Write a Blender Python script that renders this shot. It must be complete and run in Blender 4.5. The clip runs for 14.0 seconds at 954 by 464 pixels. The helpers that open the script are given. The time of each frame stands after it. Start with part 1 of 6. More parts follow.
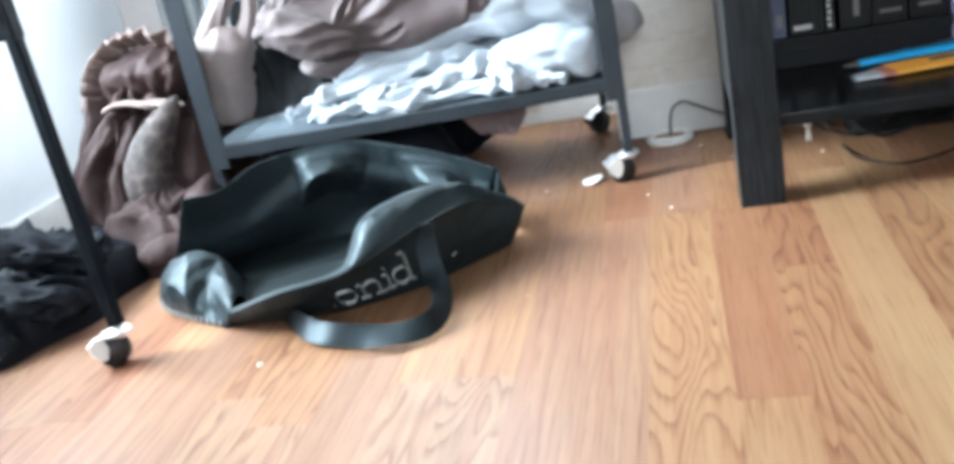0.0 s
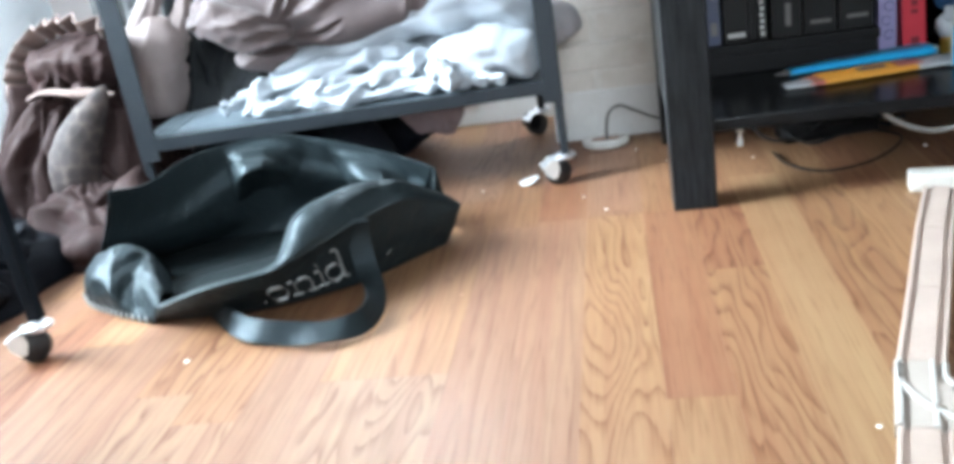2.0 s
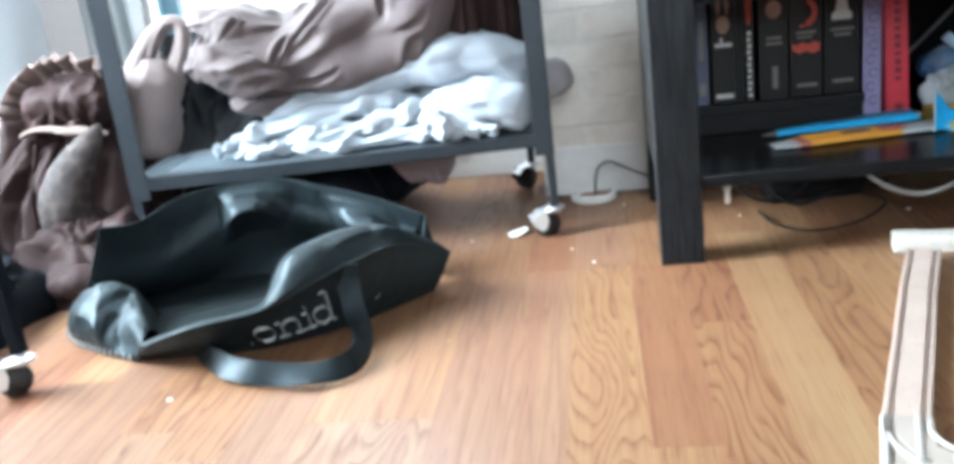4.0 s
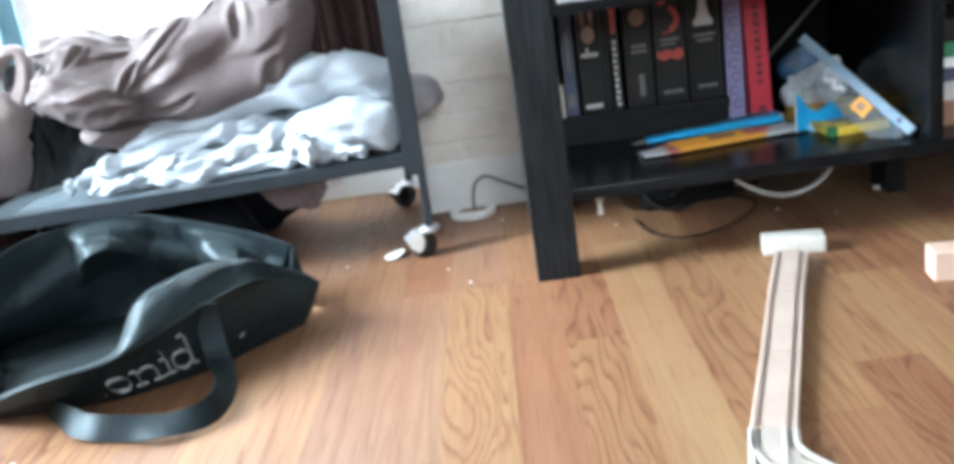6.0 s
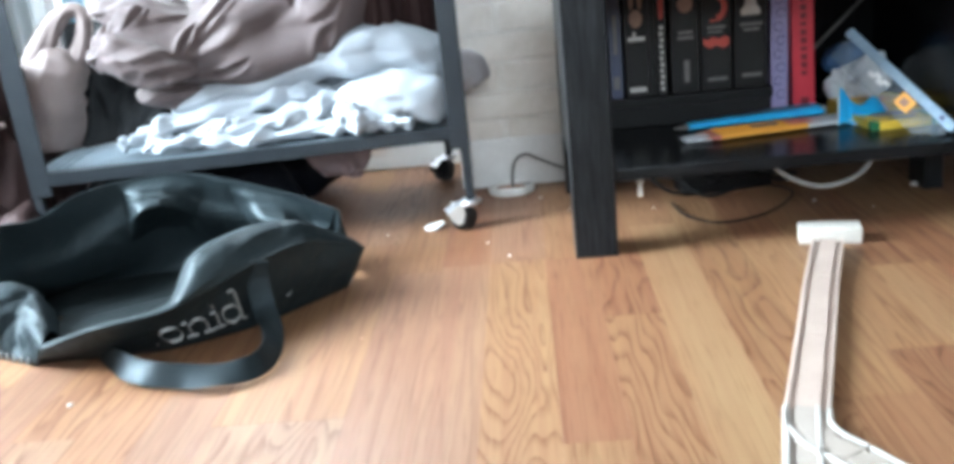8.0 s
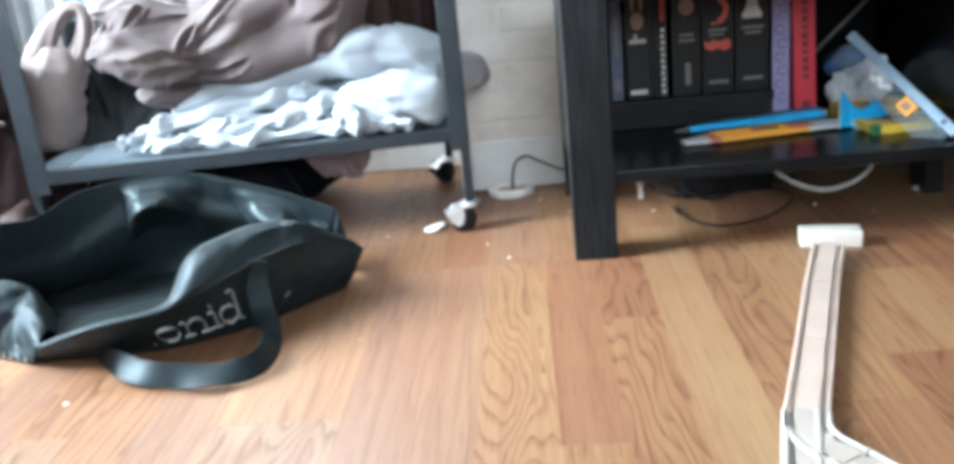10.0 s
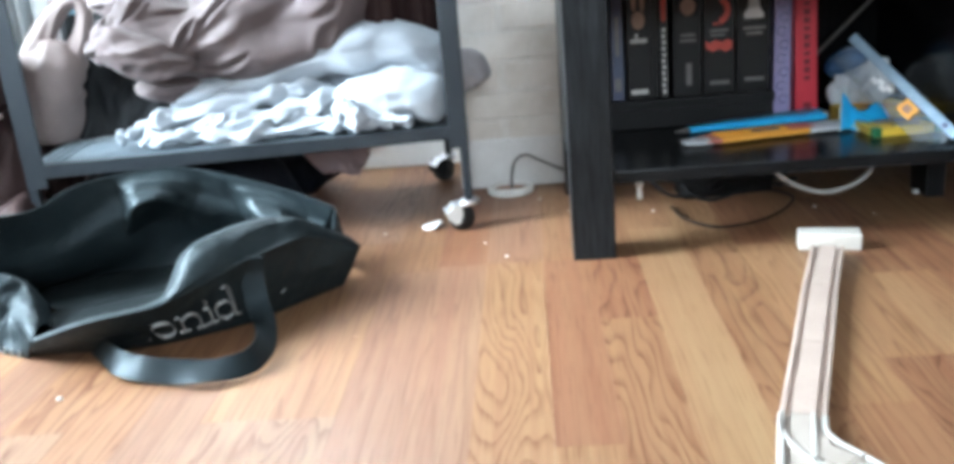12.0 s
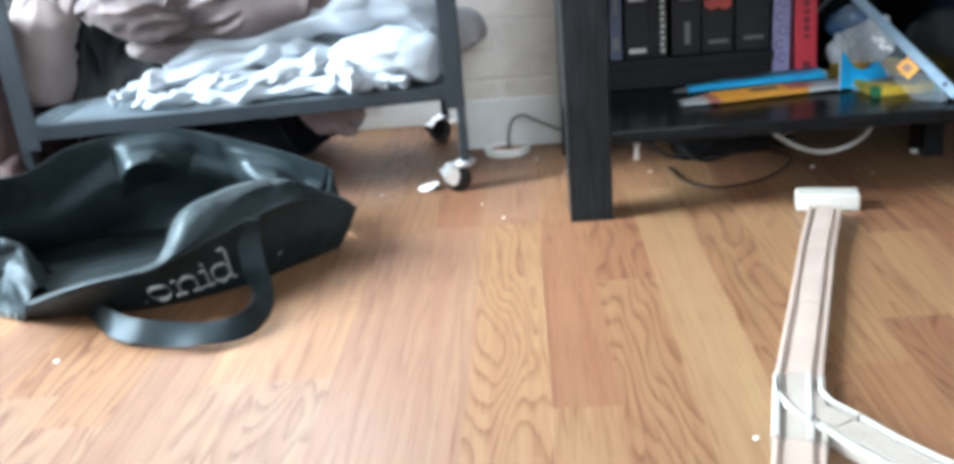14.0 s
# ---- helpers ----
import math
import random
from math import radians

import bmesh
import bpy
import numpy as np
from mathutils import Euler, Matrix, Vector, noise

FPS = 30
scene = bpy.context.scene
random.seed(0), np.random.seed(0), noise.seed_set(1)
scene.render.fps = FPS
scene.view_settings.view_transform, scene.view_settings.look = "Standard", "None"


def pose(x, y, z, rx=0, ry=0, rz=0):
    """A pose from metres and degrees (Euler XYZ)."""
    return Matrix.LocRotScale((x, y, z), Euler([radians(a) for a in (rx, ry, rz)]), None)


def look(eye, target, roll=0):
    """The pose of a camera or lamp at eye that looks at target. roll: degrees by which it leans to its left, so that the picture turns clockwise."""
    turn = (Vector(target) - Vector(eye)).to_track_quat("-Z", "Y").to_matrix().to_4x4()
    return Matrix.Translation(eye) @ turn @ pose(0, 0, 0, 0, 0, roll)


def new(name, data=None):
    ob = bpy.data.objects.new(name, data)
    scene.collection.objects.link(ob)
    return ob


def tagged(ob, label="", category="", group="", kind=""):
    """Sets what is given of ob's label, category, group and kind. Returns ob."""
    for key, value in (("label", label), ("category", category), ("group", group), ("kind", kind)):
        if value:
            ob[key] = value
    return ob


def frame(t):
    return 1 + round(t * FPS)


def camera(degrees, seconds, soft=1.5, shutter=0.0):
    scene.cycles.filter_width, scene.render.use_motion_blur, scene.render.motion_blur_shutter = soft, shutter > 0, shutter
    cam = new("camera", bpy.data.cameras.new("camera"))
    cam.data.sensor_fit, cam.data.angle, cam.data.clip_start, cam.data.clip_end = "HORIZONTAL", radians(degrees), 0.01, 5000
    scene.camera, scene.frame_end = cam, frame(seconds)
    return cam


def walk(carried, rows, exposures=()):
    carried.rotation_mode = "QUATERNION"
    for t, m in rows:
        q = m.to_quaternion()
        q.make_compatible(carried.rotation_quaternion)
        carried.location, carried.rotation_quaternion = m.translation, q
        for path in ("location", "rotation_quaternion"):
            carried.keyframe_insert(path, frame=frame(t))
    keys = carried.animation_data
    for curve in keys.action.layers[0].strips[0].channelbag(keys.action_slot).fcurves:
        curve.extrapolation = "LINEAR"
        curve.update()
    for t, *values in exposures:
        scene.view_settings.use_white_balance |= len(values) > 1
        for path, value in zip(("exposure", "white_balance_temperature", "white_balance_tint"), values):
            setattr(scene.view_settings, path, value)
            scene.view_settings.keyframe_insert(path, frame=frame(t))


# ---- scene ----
cam = camera(54.4, 14.0, soft=4.3)

PATH = [
    (0, (0.139, -0.086, 0.459), (-0.327, 1.738, -0.217), -11.5),
    (0.5, (0.137, -0.086, 0.456), (-0.294, 1.749, -0.212), -10.6),
    (1, (0.139, -0.082, 0.456), (-0.219, 1.764, -0.226), -9.7),
    (1.5, (0.141, -0.082, 0.452), (-0.204, 1.763, -0.239), -9.3),
    (2, (0.14, -0.083, 0.452), (-0.194, 1.763, -0.241), -9.1),
    (4.3, (0.132, -0.095, 0.441), (-0.131, 1.808, -0.115), -6.0),
    (4.5, (0.136, -0.092, 0.444), (-0.089, 1.82, -0.1), -5.6),
    (5, (0.141, -0.087, 0.444), (-0.031, 1.832, -0.093), -4.8),
    (5.5, (0.162, -0.056, 0.443), (0.022, 1.859, -0.117), -5.7),
    (6, (0.177, -0.049, 0.443), (0.09, 1.861, -0.144), -8.4),
    (6.5, (0.174, -0.057, 0.442), (0.065, 1.836, -0.195), -9.1),
    (7, (0.152, -0.084, 0.451), (0.03, 1.815, -0.166), -8.6),
    (7.5, (0.146, -0.084, 0.446), (0.021, 1.814, -0.173), -6.4),
    (8, (0.148, -0.082, 0.445), (0.014, 1.815, -0.174), -5.9),
    (10.5, (0.151, -0.077, 0.441), (0.016, 1.823, -0.171), -5.4),
    (11, (0.153, -0.073, 0.442), (0.018, 1.826, -0.173), -5.2),
    (11.5, (0.153, -0.074, 0.441), (0.018, 1.826, -0.169), -5.0),
    (12, (0.153, -0.074, 0.44), (0.016, 1.824, -0.176), -4.9),
    (12.5, (0.153, -0.073, 0.441), (0.01, 1.82, -0.189), -5.0),
    (13, (0.154, -0.072, 0.438), (0.01, 1.811, -0.219), -4.9),
    (13.5, (0.155, -0.07, 0.439), (0.016, 1.798, -0.262), -5.1),
    (14, (0.154, -0.069, 0.44), (0.017, 1.8, -0.257), -5.1),
]
walk(cam, [(t, look(eye, target, roll)) for t, eye, target, roll in PATH])

# ---- light ----
world = bpy.data.worlds.new("sky")
scene.world = world
world.use_nodes = True
wn = world.node_tree
sky = wn.nodes.new("ShaderNodeTexSky")
sky.sky_type, sky.sun_disc = "NISHITA", False
sky.sun_elevation, sky.sun_rotation = radians(40), radians(250)
wn.nodes["Background"].inputs["Strength"].default_value = 0.12
wn.links.new(sky.outputs["Color"], wn.nodes["Background"].inputs["Color"])


def window_lamp(name, m, sx, sy, watts, color):
    """An area lamp for a window's opening: daylight, or added fill at the front."""
    d = bpy.data.lights.new(name, "AREA")
    d.shape, d.size, d.size_y, d.energy, d.color = "RECTANGLE", sx, sy, watts, color
    ob = new(name, d)
    ob.matrix_world = m
    return ob


window_lamp("daylight_left", look((-2.30, 0.80, 1.35), (0.0, 0.95, 0.2)), 1.7, 1.5, 650, (0.74, 0.89, 1.0))
window_lamp("daylight_back", look((-0.43, 1.80, 0.98), (-0.2, 0.6, 0.2)), 0.64, 1.1, 31, (0.77, 0.90, 1.0))
# added fill from behind the viewer, brightens the bookcase and brick pier
window_lamp("fill_front", look((0.45, -1.63, 1.30), (0.6, 1.2, 0.2)), 0.86, 1.1, 34, (0.78, 0.905, 1.0))
scene.view_settings.exposure = 0.42


# ---- materials ----
def mat(name, color=(0.5, 0.5, 0.5), rough=0.6, metal=0.0, spec=0.5):
    m = bpy.data.materials.new(name)
    m.use_nodes = True
    b = m.node_tree.nodes["Principled BSDF"]
    b.inputs["Base Color"].default_value = (*color, 1)
    b.inputs["Roughness"].default_value = rough
    b.inputs["Metallic"].default_value = metal
    b.inputs["Specular IOR Level"].default_value = spec
    return m


def nd(m, kind, **kw):
    n = m.node_tree.nodes.new(kind)
    for k, v in kw.items():
        n.inputs[k.replace("_", " ")].default_value = v
    return n


def ln(m, a, b):
    m.node_tree.links.new(a, b)


def bsdf(m):
    return m.node_tree.nodes["Principled BSDF"]


def ramp(m, stops):
    r = m.node_tree.nodes.new("ShaderNodeValToRGB")
    while len(r.color_ramp.elements) < len(stops):
        r.color_ramp.elements.new(0.5)
    for e, (p, c) in zip(r.color_ramp.elements, stops):
        e.position, e.color = p, (*c, 1)
    return r


def mixed(m, fac, a, b, blend="MIX"):
    n = m.node_tree.nodes.new("ShaderNodeMix")
    n.data_type, n.blend_type = "RGBA", blend
    for sock, v in ((n.inputs[0], fac), (n.inputs[6], a), (n.inputs[7], b)):
        if hasattr(v, "is_linked"):
            ln(m, v, sock)
        elif isinstance(v, (int, float)):
            sock.default_value = v
        else:
            sock.default_value = (*v, 1)
    return n.outputs[2]


def surface(name, a, b, scale=30, rough=(0.5, 0.7), bump=0.15, fine=400, metal=0.0, stretch=(1, 1, 1), spec=0.5, sheen=0.0, dist=0.0006, wrinkle=0.0):
    """Two tones in a coarse and a fine grain, with uneven gloss and a fine relief."""
    m = mat(name, a, rough[0], metal, spec)
    co = nd(m, "ShaderNodeTexCoord")
    mp = nd(m, "ShaderNodeMapping", Scale=stretch)
    ln(m, co.outputs["Object"], mp.inputs["Vector"])
    n1 = nd(m, "ShaderNodeTexNoise", Scale=scale, Detail=6, Roughness=0.6)
    n2 = nd(m, "ShaderNodeTexNoise", Scale=fine, Detail=3)
    for n in (n1, n2):
        ln(m, mp.outputs["Vector"], n.inputs["Vector"])
    r1 = ramp(m, [(0.3, a), (0.7, b)])
    ln(m, n1.outputs["Fac"], r1.inputs["Fac"])
    dark = tuple(c * 0.72 for c in a)
    r2 = nd(m, "ShaderNodeMapRange", From_Min=0.55, From_Max=0.75, To_Min=0.0, To_Max=0.5)
    ln(m, n2.outputs["Fac"], r2.inputs["Value"])
    ln(m, mixed(m, r2.outputs["Result"], r1.outputs["Color"], dark), bsdf(m).inputs["Base Color"])
    rr = nd(m, "ShaderNodeMapRange", To_Min=rough[0], To_Max=rough[1])
    ln(m, n1.outputs["Fac"], rr.inputs["Value"])
    ln(m, rr.outputs["Result"], bsdf(m).inputs["Roughness"])
    bp = nd(m, "ShaderNodeBump", Strength=bump, Distance=dist)
    ln(m, n2.outputs["Fac"], bp.inputs["Height"])
    ln(m, bp.outputs["Normal"], bsdf(m).inputs["Normal"])
    if wrinkle:
        n3 = nd(m, "ShaderNodeTexNoise", Scale=34.0, Detail=2.5, Roughness=0.45, Distortion=0.8)
        ln(m, mp.outputs["Vector"], n3.inputs["Vector"])
        b3 = nd(m, "ShaderNodeBump", Strength=0.6, Distance=wrinkle)
        ln(m, n3.outputs["Fac"], b3.inputs["Height"])
        ln(m, b3.outputs["Normal"], bp.inputs["Normal"])
    if sheen:
        bsdf(m).inputs["Sheen Weight"].default_value = sheen
    return m


def laminate():
    """Printed oak: growth rings that darken slowly and end sharply, broken by pores along the grain; tint by the strip's own colour."""
    m = mat("laminate", rough=0.45, spec=0.32)
    geo = nd(m, "ShaderNodeNewGeometry")
    info = nd(m, "ShaderNodeObjectInfo")
    off = nd(m, "ShaderNodeVectorMath")
    off.operation = "SCALE"
    comb = nd(m, "ShaderNodeCombineXYZ", X=7.0, Y=13.0, Z=3.0)
    ln(m, comb.outputs[0], off.inputs[0])
    ln(m, info.outputs["Random"], off.inputs["Scale"])
    add = nd(m, "ShaderNodeVectorMath")
    ln(m, geo.outputs["Position"], add.inputs[0])
    ln(m, off.outputs[0], add.inputs[1])

    def grain(sc, detail, rough=0.5, dis=0.0):
        mp = nd(m, "ShaderNodeMapping", Scale=sc)
        ln(m, add.outputs[0], mp.inputs["Vector"])
        n = nd(m, "ShaderNodeTexNoise", Scale=1.0, Detail=detail, Roughness=rough, Distortion=dis)
        ln(m, mp.outputs["Vector"], n.inputs["Vector"])
        return n.outputs["Fac"]

    def math_of(op, a, b):
        n = nd(m, "ShaderNodeMath")
        n.operation = op
        for sock, v in zip(n.inputs, (a, b)):
            if isinstance(v, (int, float)):
                sock.default_value = v
            else:
                ln(m, v, sock)
        return n.outputs[0]

    def span(v, a, b, c=0.0, d=1.0):
        n = nd(m, "ShaderNodeMapRange", From_Min=a, From_Max=b, To_Min=c, To_Max=d)
        ln(m, v, n.inputs["Value"])
        return n.outputs["Result"]

    fig = nd(m, "ShaderNodeMix")
    ln(m, info.outputs["Alpha"], fig.inputs[0])
    ln(m, grain((21, 0.42, 1), 2.0, 0.4, 0.1), fig.inputs[2])
    ln(m, grain((13, 1.9, 1), 2.6, 0.42, 0.3), fig.inputs[3])
    wander = math_of("MULTIPLY", grain((150, 14, 1), 3.0), 0.006)
    rings = math_of("FRACT", math_of("MULTIPLY", math_of("ADD", fig.outputs[0], wander), span(info.outputs["Random"], 0, 1, 17.0, 27.0)), 0.0)
    edge = ramp(m, [(0.0, (0.55, 0.55, 0.55)), (0.08, (0.03, 0.03, 0.03)), (0.58, (0.06, 0.06, 0.06)), (0.84, (0.62, 0.62, 0.62)), (0.94, (1, 1, 1))])
    ln(m, rings, edge.inputs["Fac"])
    pore = grain((330, 5, 1), 4.0, 0.6)
    fleck = grain((620, 14, 1), 2.0)
    streak = grain((62, 1.3, 1), 4.0, 0.6)
    cloud = grain((6, 1.6, 1), 3.0)
    base = info.outputs["Color"]
    dark = mixed(m, 1.0, base, (0.55, 0.33, 0.21), "MULTIPLY")
    pale = mixed(m, 0.25, base, (0.36, 0.225, 0.108))
    ruddy = mixed(m, 0.45, base, (0.20, 0.078, 0.036))
    c0 = mixed(m, span(streak, 0.33, 0.67), ruddy, pale)
    c1 = mixed(m, span(cloud, 0.35, 0.7, 0.0, 0.35), c0, ruddy)
    broken = math_of("MULTIPLY", edge.outputs["Color"], span(pore, 0.36, 0.62, 0.25, 1.0))
    ringed = math_of("MULTIPLY", broken, span(info.outputs["Alpha"], 0, 0.6, 0.35, 1.05))
    c2 = mixed(m, ringed, c1, dark)
    c3 = mixed(m, span(fleck, 0.56, 0.72, 0.0, 0.6), c2, dark)
    ln(m, c3, bsdf(m).inputs["Base Color"])
    smudge = nd(m, "ShaderNodeTexNoise", Scale=9.0, Detail=5.0)
    ln(m, geo.outputs["Position"], smudge.inputs["Vector"])
    ln(m, span(smudge.outputs["Fac"], 0, 1, 0.38, 0.60), bsdf(m).inputs["Roughness"])
    bp = nd(m, "ShaderNodeBump", Strength=0.14, Distance=0.0004)
    ln(m, pore, bp.inputs["Height"])
    ln(m, bp.outputs["Normal"], bsdf(m).inputs["Normal"])
    return m


def stained_wood(name="black_wood", lo=0.24, hi=0.45, tone=1.0):
    """Black stained ash: open grain along the length of the board."""
    m = mat(name, rough=0.45, spec=0.12)
    co = nd(m, "ShaderNodeTexCoord")
    mp = nd(m, "ShaderNodeMapping", Scale=(300, 300, 18))
    ln(m, co.outputs["Object"], mp.inputs["Vector"])
    n = nd(m, "ShaderNodeTexNoise", Scale=1.0, Detail=5.0, Roughness=0.65)
    ln(m, mp.outputs["Vector"], n.inputs["Vector"])
    mp2 = nd(m, "ShaderNodeMapping", Scale=(40, 40, 3))
    ln(m, co.outputs["Object"], mp2.inputs["Vector"])
    n2 = nd(m, "ShaderNodeTexNoise", Scale=1.0, Detail=3.0, Distortion=0.6)
    ln(m, mp2.outputs["Vector"], n2.inputs["Vector"])
    r = ramp(m, [(0.38, (0.004, 0.0045, 0.005)), (0.76, (0.026 * tone, 0.028 * tone, 0.031 * tone))])
    mix = nd(m, "ShaderNodeMath")
    mix.operation = "MULTIPLY_ADD"
    ln(m, n.outputs["Fac"], mix.inputs[0])
    mix.inputs[1].default_value = 0.7
    sub = nd(m, "ShaderNodeMath")
    sub.operation = "MULTIPLY"
    ln(m, n2.outputs["Fac"], sub.inputs[0])
    sub.inputs[1].default_value = 0.35
    ln(m, sub.outputs[0], mix.inputs[2])
    ln(m, mix.outputs[0], r.inputs["Fac"])
    ln(m, r.outputs["Color"], bsdf(m).inputs["Base Color"])
    rr = nd(m, "ShaderNodeMapRange", To_Min=lo, To_Max=hi)
    ln(m, n.outputs["Fac"], rr.inputs["Value"])
    ln(m, rr.outputs["Result"], bsdf(m).inputs["Roughness"])
    bp = nd(m, "ShaderNodeBump", Strength=0.35, Distance=0.0006)
    ln(m, n.outputs["Fac"], bp.inputs["Height"])
    ln(m, bp.outputs["Normal"], bsdf(m).inputs["Normal"])
    return m


def glow(name, color, strength):
    m = mat(name, color)
    b = bsdf(m)
    b.inputs["Emission Color"].default_value = (*color, 1)
    b.inputs["Emission Strength"].default_value = strength
    return m


M_FLOOR = laminate()
M_BLACKWOOD = stained_wood()
M_BOARD = stained_wood("black_board", 0.10, 0.22, 0.4)
M_WALL = surface("wall_paint", (0.66, 0.68, 0.70), (0.59, 0.61, 0.64), 3, (0.6, 0.75), 0.2, 220)
M_WALLPINK = surface("wall_paint_warm", (0.76, 0.70, 0.68), (0.68, 0.62, 0.60), 3, (0.6, 0.75), 0.2, 220)
M_WALLDIM = surface("wall_paint_beige", (0.66, 0.64, 0.62), (0.60, 0.58, 0.56), 3, (0.6, 0.75), 0.2, 220)
M_CEIL = surface("ceiling_paint", (0.76, 0.76, 0.75), (0.70, 0.70, 0.69), 4, (0.7, 0.85), 0.2, 150)
M_BASE = surface("baseboard_paint", (0.74, 0.74, 0.73), (0.62, 0.61, 0.59), 14, (0.35, 0.55), 0.1, 160)
M_BRICK = surface("painted_brick", (0.72, 0.68, 0.63), (0.60, 0.555, 0.50), 28, (0.6, 0.85), 0.6, 260, dist=0.0015)
M_MORTAR = surface("mortar", (0.72, 0.69, 0.65), (0.60, 0.57, 0.52), 40, (0.8, 0.95), 0.7, 300, dist=0.002)
M_STEEL = surface("grey_steel", (0.024, 0.029, 0.034), (0.017, 0.021, 0.026), 20, (0.36, 0.5), 0.1, 350, metal=0.0, spec=0.22)
M_STEELDARK = surface("dark_steel", (0.007, 0.010, 0.014), (0.005, 0.007, 0.010), 20, (0.4, 0.55), 0.1, 350, metal=0.0, spec=0.08)
M_SHELF = surface("grey_steel_sheet", (0.14, 0.175, 0.20), (0.10, 0.128, 0.15), 25, (0.35, 0.55), 0.12, 500, metal=0.2)
# rack steel with the window's blue glare put into its colour
M_GLAREPOST = surface("glare_lit_steel", (0.26, 0.48, 0.57), (0.22, 0.42, 0.5), 20, (0.38, 0.5), 0.1, 350, metal=0.1)
M_CHROME = surface("chrome", (0.82, 0.84, 0.87), (0.72, 0.74, 0.78), 60, (0.28, 0.42), 0.05, 500, metal=0.9)
M_RUBBER = surface("black_rubber", (0.014, 0.014, 0.015), (0.02, 0.02, 0.021), 60, (0.5, 0.7), 0.2, 400)
M_NONWOVEN = surface("black_nonwoven", (0.007, 0.0110, 0.0125), (0.010, 0.0145, 0.0165), 14, (0.44, 0.54), 0.35, 700, spec=0.32, dist=0.0005, wrinkle=0.0045)
M_LINING = surface("dark_lining", (0.008, 0.0115, 0.0125), (0.011, 0.015, 0.0165), 14, (0.7, 0.85), 0.4, 900, spec=0.10, dist=0.0005, wrinkle=0.004)
M_STRAP = surface("black_strap", (0.006, 0.0095, 0.011), (0.009, 0.0125, 0.015), 30, (0.42, 0.54), 0.3, 1100, spec=0.32, dist=0.0004)
M_PRINT = surface("silver_print", (0.31, 0.32, 0.32), (0.22, 0.23, 0.23), 90, (0.4, 0.6), 0.2, 700)
M_MAUVE = surface("mauve_quilt", (0.112, 0.082, 0.082), (0.083, 0.06, 0.06), 10, (0.55, 0.75), 0.35, 900, sheen=0.05)
M_TAUPE = surface("taupe_cloth", (0.20, 0.156, 0.147), (0.158, 0.122, 0.114), 10, (0.6, 0.8), 0.35, 900, sheen=0.05)
M_BROWN = surface("brown_cloth", (0.033, 0.0158, 0.0150), (0.023, 0.0110, 0.0105), 9, (0.6, 0.8), 0.4, 900, spec=0.2)
M_LILAC = surface("mauve_pillowcase", (0.185, 0.143, 0.152), (0.15, 0.115, 0.122), 12, (0.6, 0.8), 0.3, 900)
M_RUFFLE = surface("tan_ruffle", (0.165, 0.112, 0.10), (0.115, 0.076, 0.066), 20, (0.7, 0.9), 0.4, 900, sheen=0.05)
M_SHEET = surface("pale_sheet", (0.36, 0.40, 0.435), (0.30, 0.335, 0.37), 12, (0.6, 0.8), 0.3, 900, sheen=0.05)
M_GREYCLOTH = surface("grey_cloth", (0.34, 0.325, 0.335), (0.28, 0.265, 0.275), 12, (0.6, 0.8), 0.3, 900)
M_BLACKCLOTH = surface("black_cloth", (0.004, 0.005, 0.008), (0.006, 0.0075, 0.011), 12, (0.55, 0.75), 0.5, 900, spec=0.12)
M_NAVY = surface("navy_cloth", (0.004, 0.005, 0.009), (0.006, 0.008, 0.013), 12, (0.6, 0.8), 0.5, 900, spec=0.12)
M_DUSK = surface("dusky_cloth", (0.011, 0.012, 0.014), (0.008, 0.009, 0.010), 12, (0.6, 0.8), 0.5, 900, spec=0.15)
M_TRACK = surface("beech_track", (0.44, 0.35, 0.30), (0.38, 0.295, 0.25), 14, (0.42, 0.6), 0.2, 300, stretch=(1, 1, 1))
M_TRACKPALE = surface("birch_track", (0.40, 0.35, 0.31), (0.34, 0.295, 0.255), 14, (0.35, 0.5), 0.2, 300)
M_RIB = surface("white_rib", (0.47, 0.45, 0.42), (0.41, 0.39, 0.36), 20, (0.35, 0.5), 0.12, 300)
M_WHITEBLOCK = surface("white_block", (0.56, 0.535, 0.49), (0.5, 0.465, 0.415), 20, (0.4, 0.55), 0.15, 300)
M_PINKBLOCK = surface("pale_pink_block", (0.62, 0.44, 0.35), (0.54, 0.37, 0.29), 20, (0.45, 0.6), 0.15, 300)
M_WHITEPLASTIC = surface("white_plastic", (0.7, 0.69, 0.66), (0.6, 0.58, 0.55), 50, (0.3, 0.45), 0.1, 300)
M_BLACKPLASTIC = surface("black_plastic", (0.004, 0.004, 0.0045), (0.006, 0.006, 0.007), 50, (0.5, 0.65), 0.15, 400, spec=0.25)
M_GREYCABLE = surface("grey_cable", (0.36, 0.35, 0.33), (0.28, 0.27, 0.26), 80, (0.4, 0.55), 0.1, 300)
M_PAPER = surface("white_paper", (0.78, 0.78, 0.77), (0.7, 0.7, 0.69), 30, (0.7, 0.85), 0.1, 300)
M_PAGES = surface("page_block", (0.62, 0.58, 0.5), (0.5, 0.46, 0.39), 60, (0.8, 0.9), 0.4, 300, stretch=(8, 1, 1))
M_BOOKBLACK = surface("black_cover", (0.0065, 0.0068, 0.0075), (0.0095, 0.0098, 0.0105), 30, (0.35, 0.5), 0.1, 400, spec=0.25)
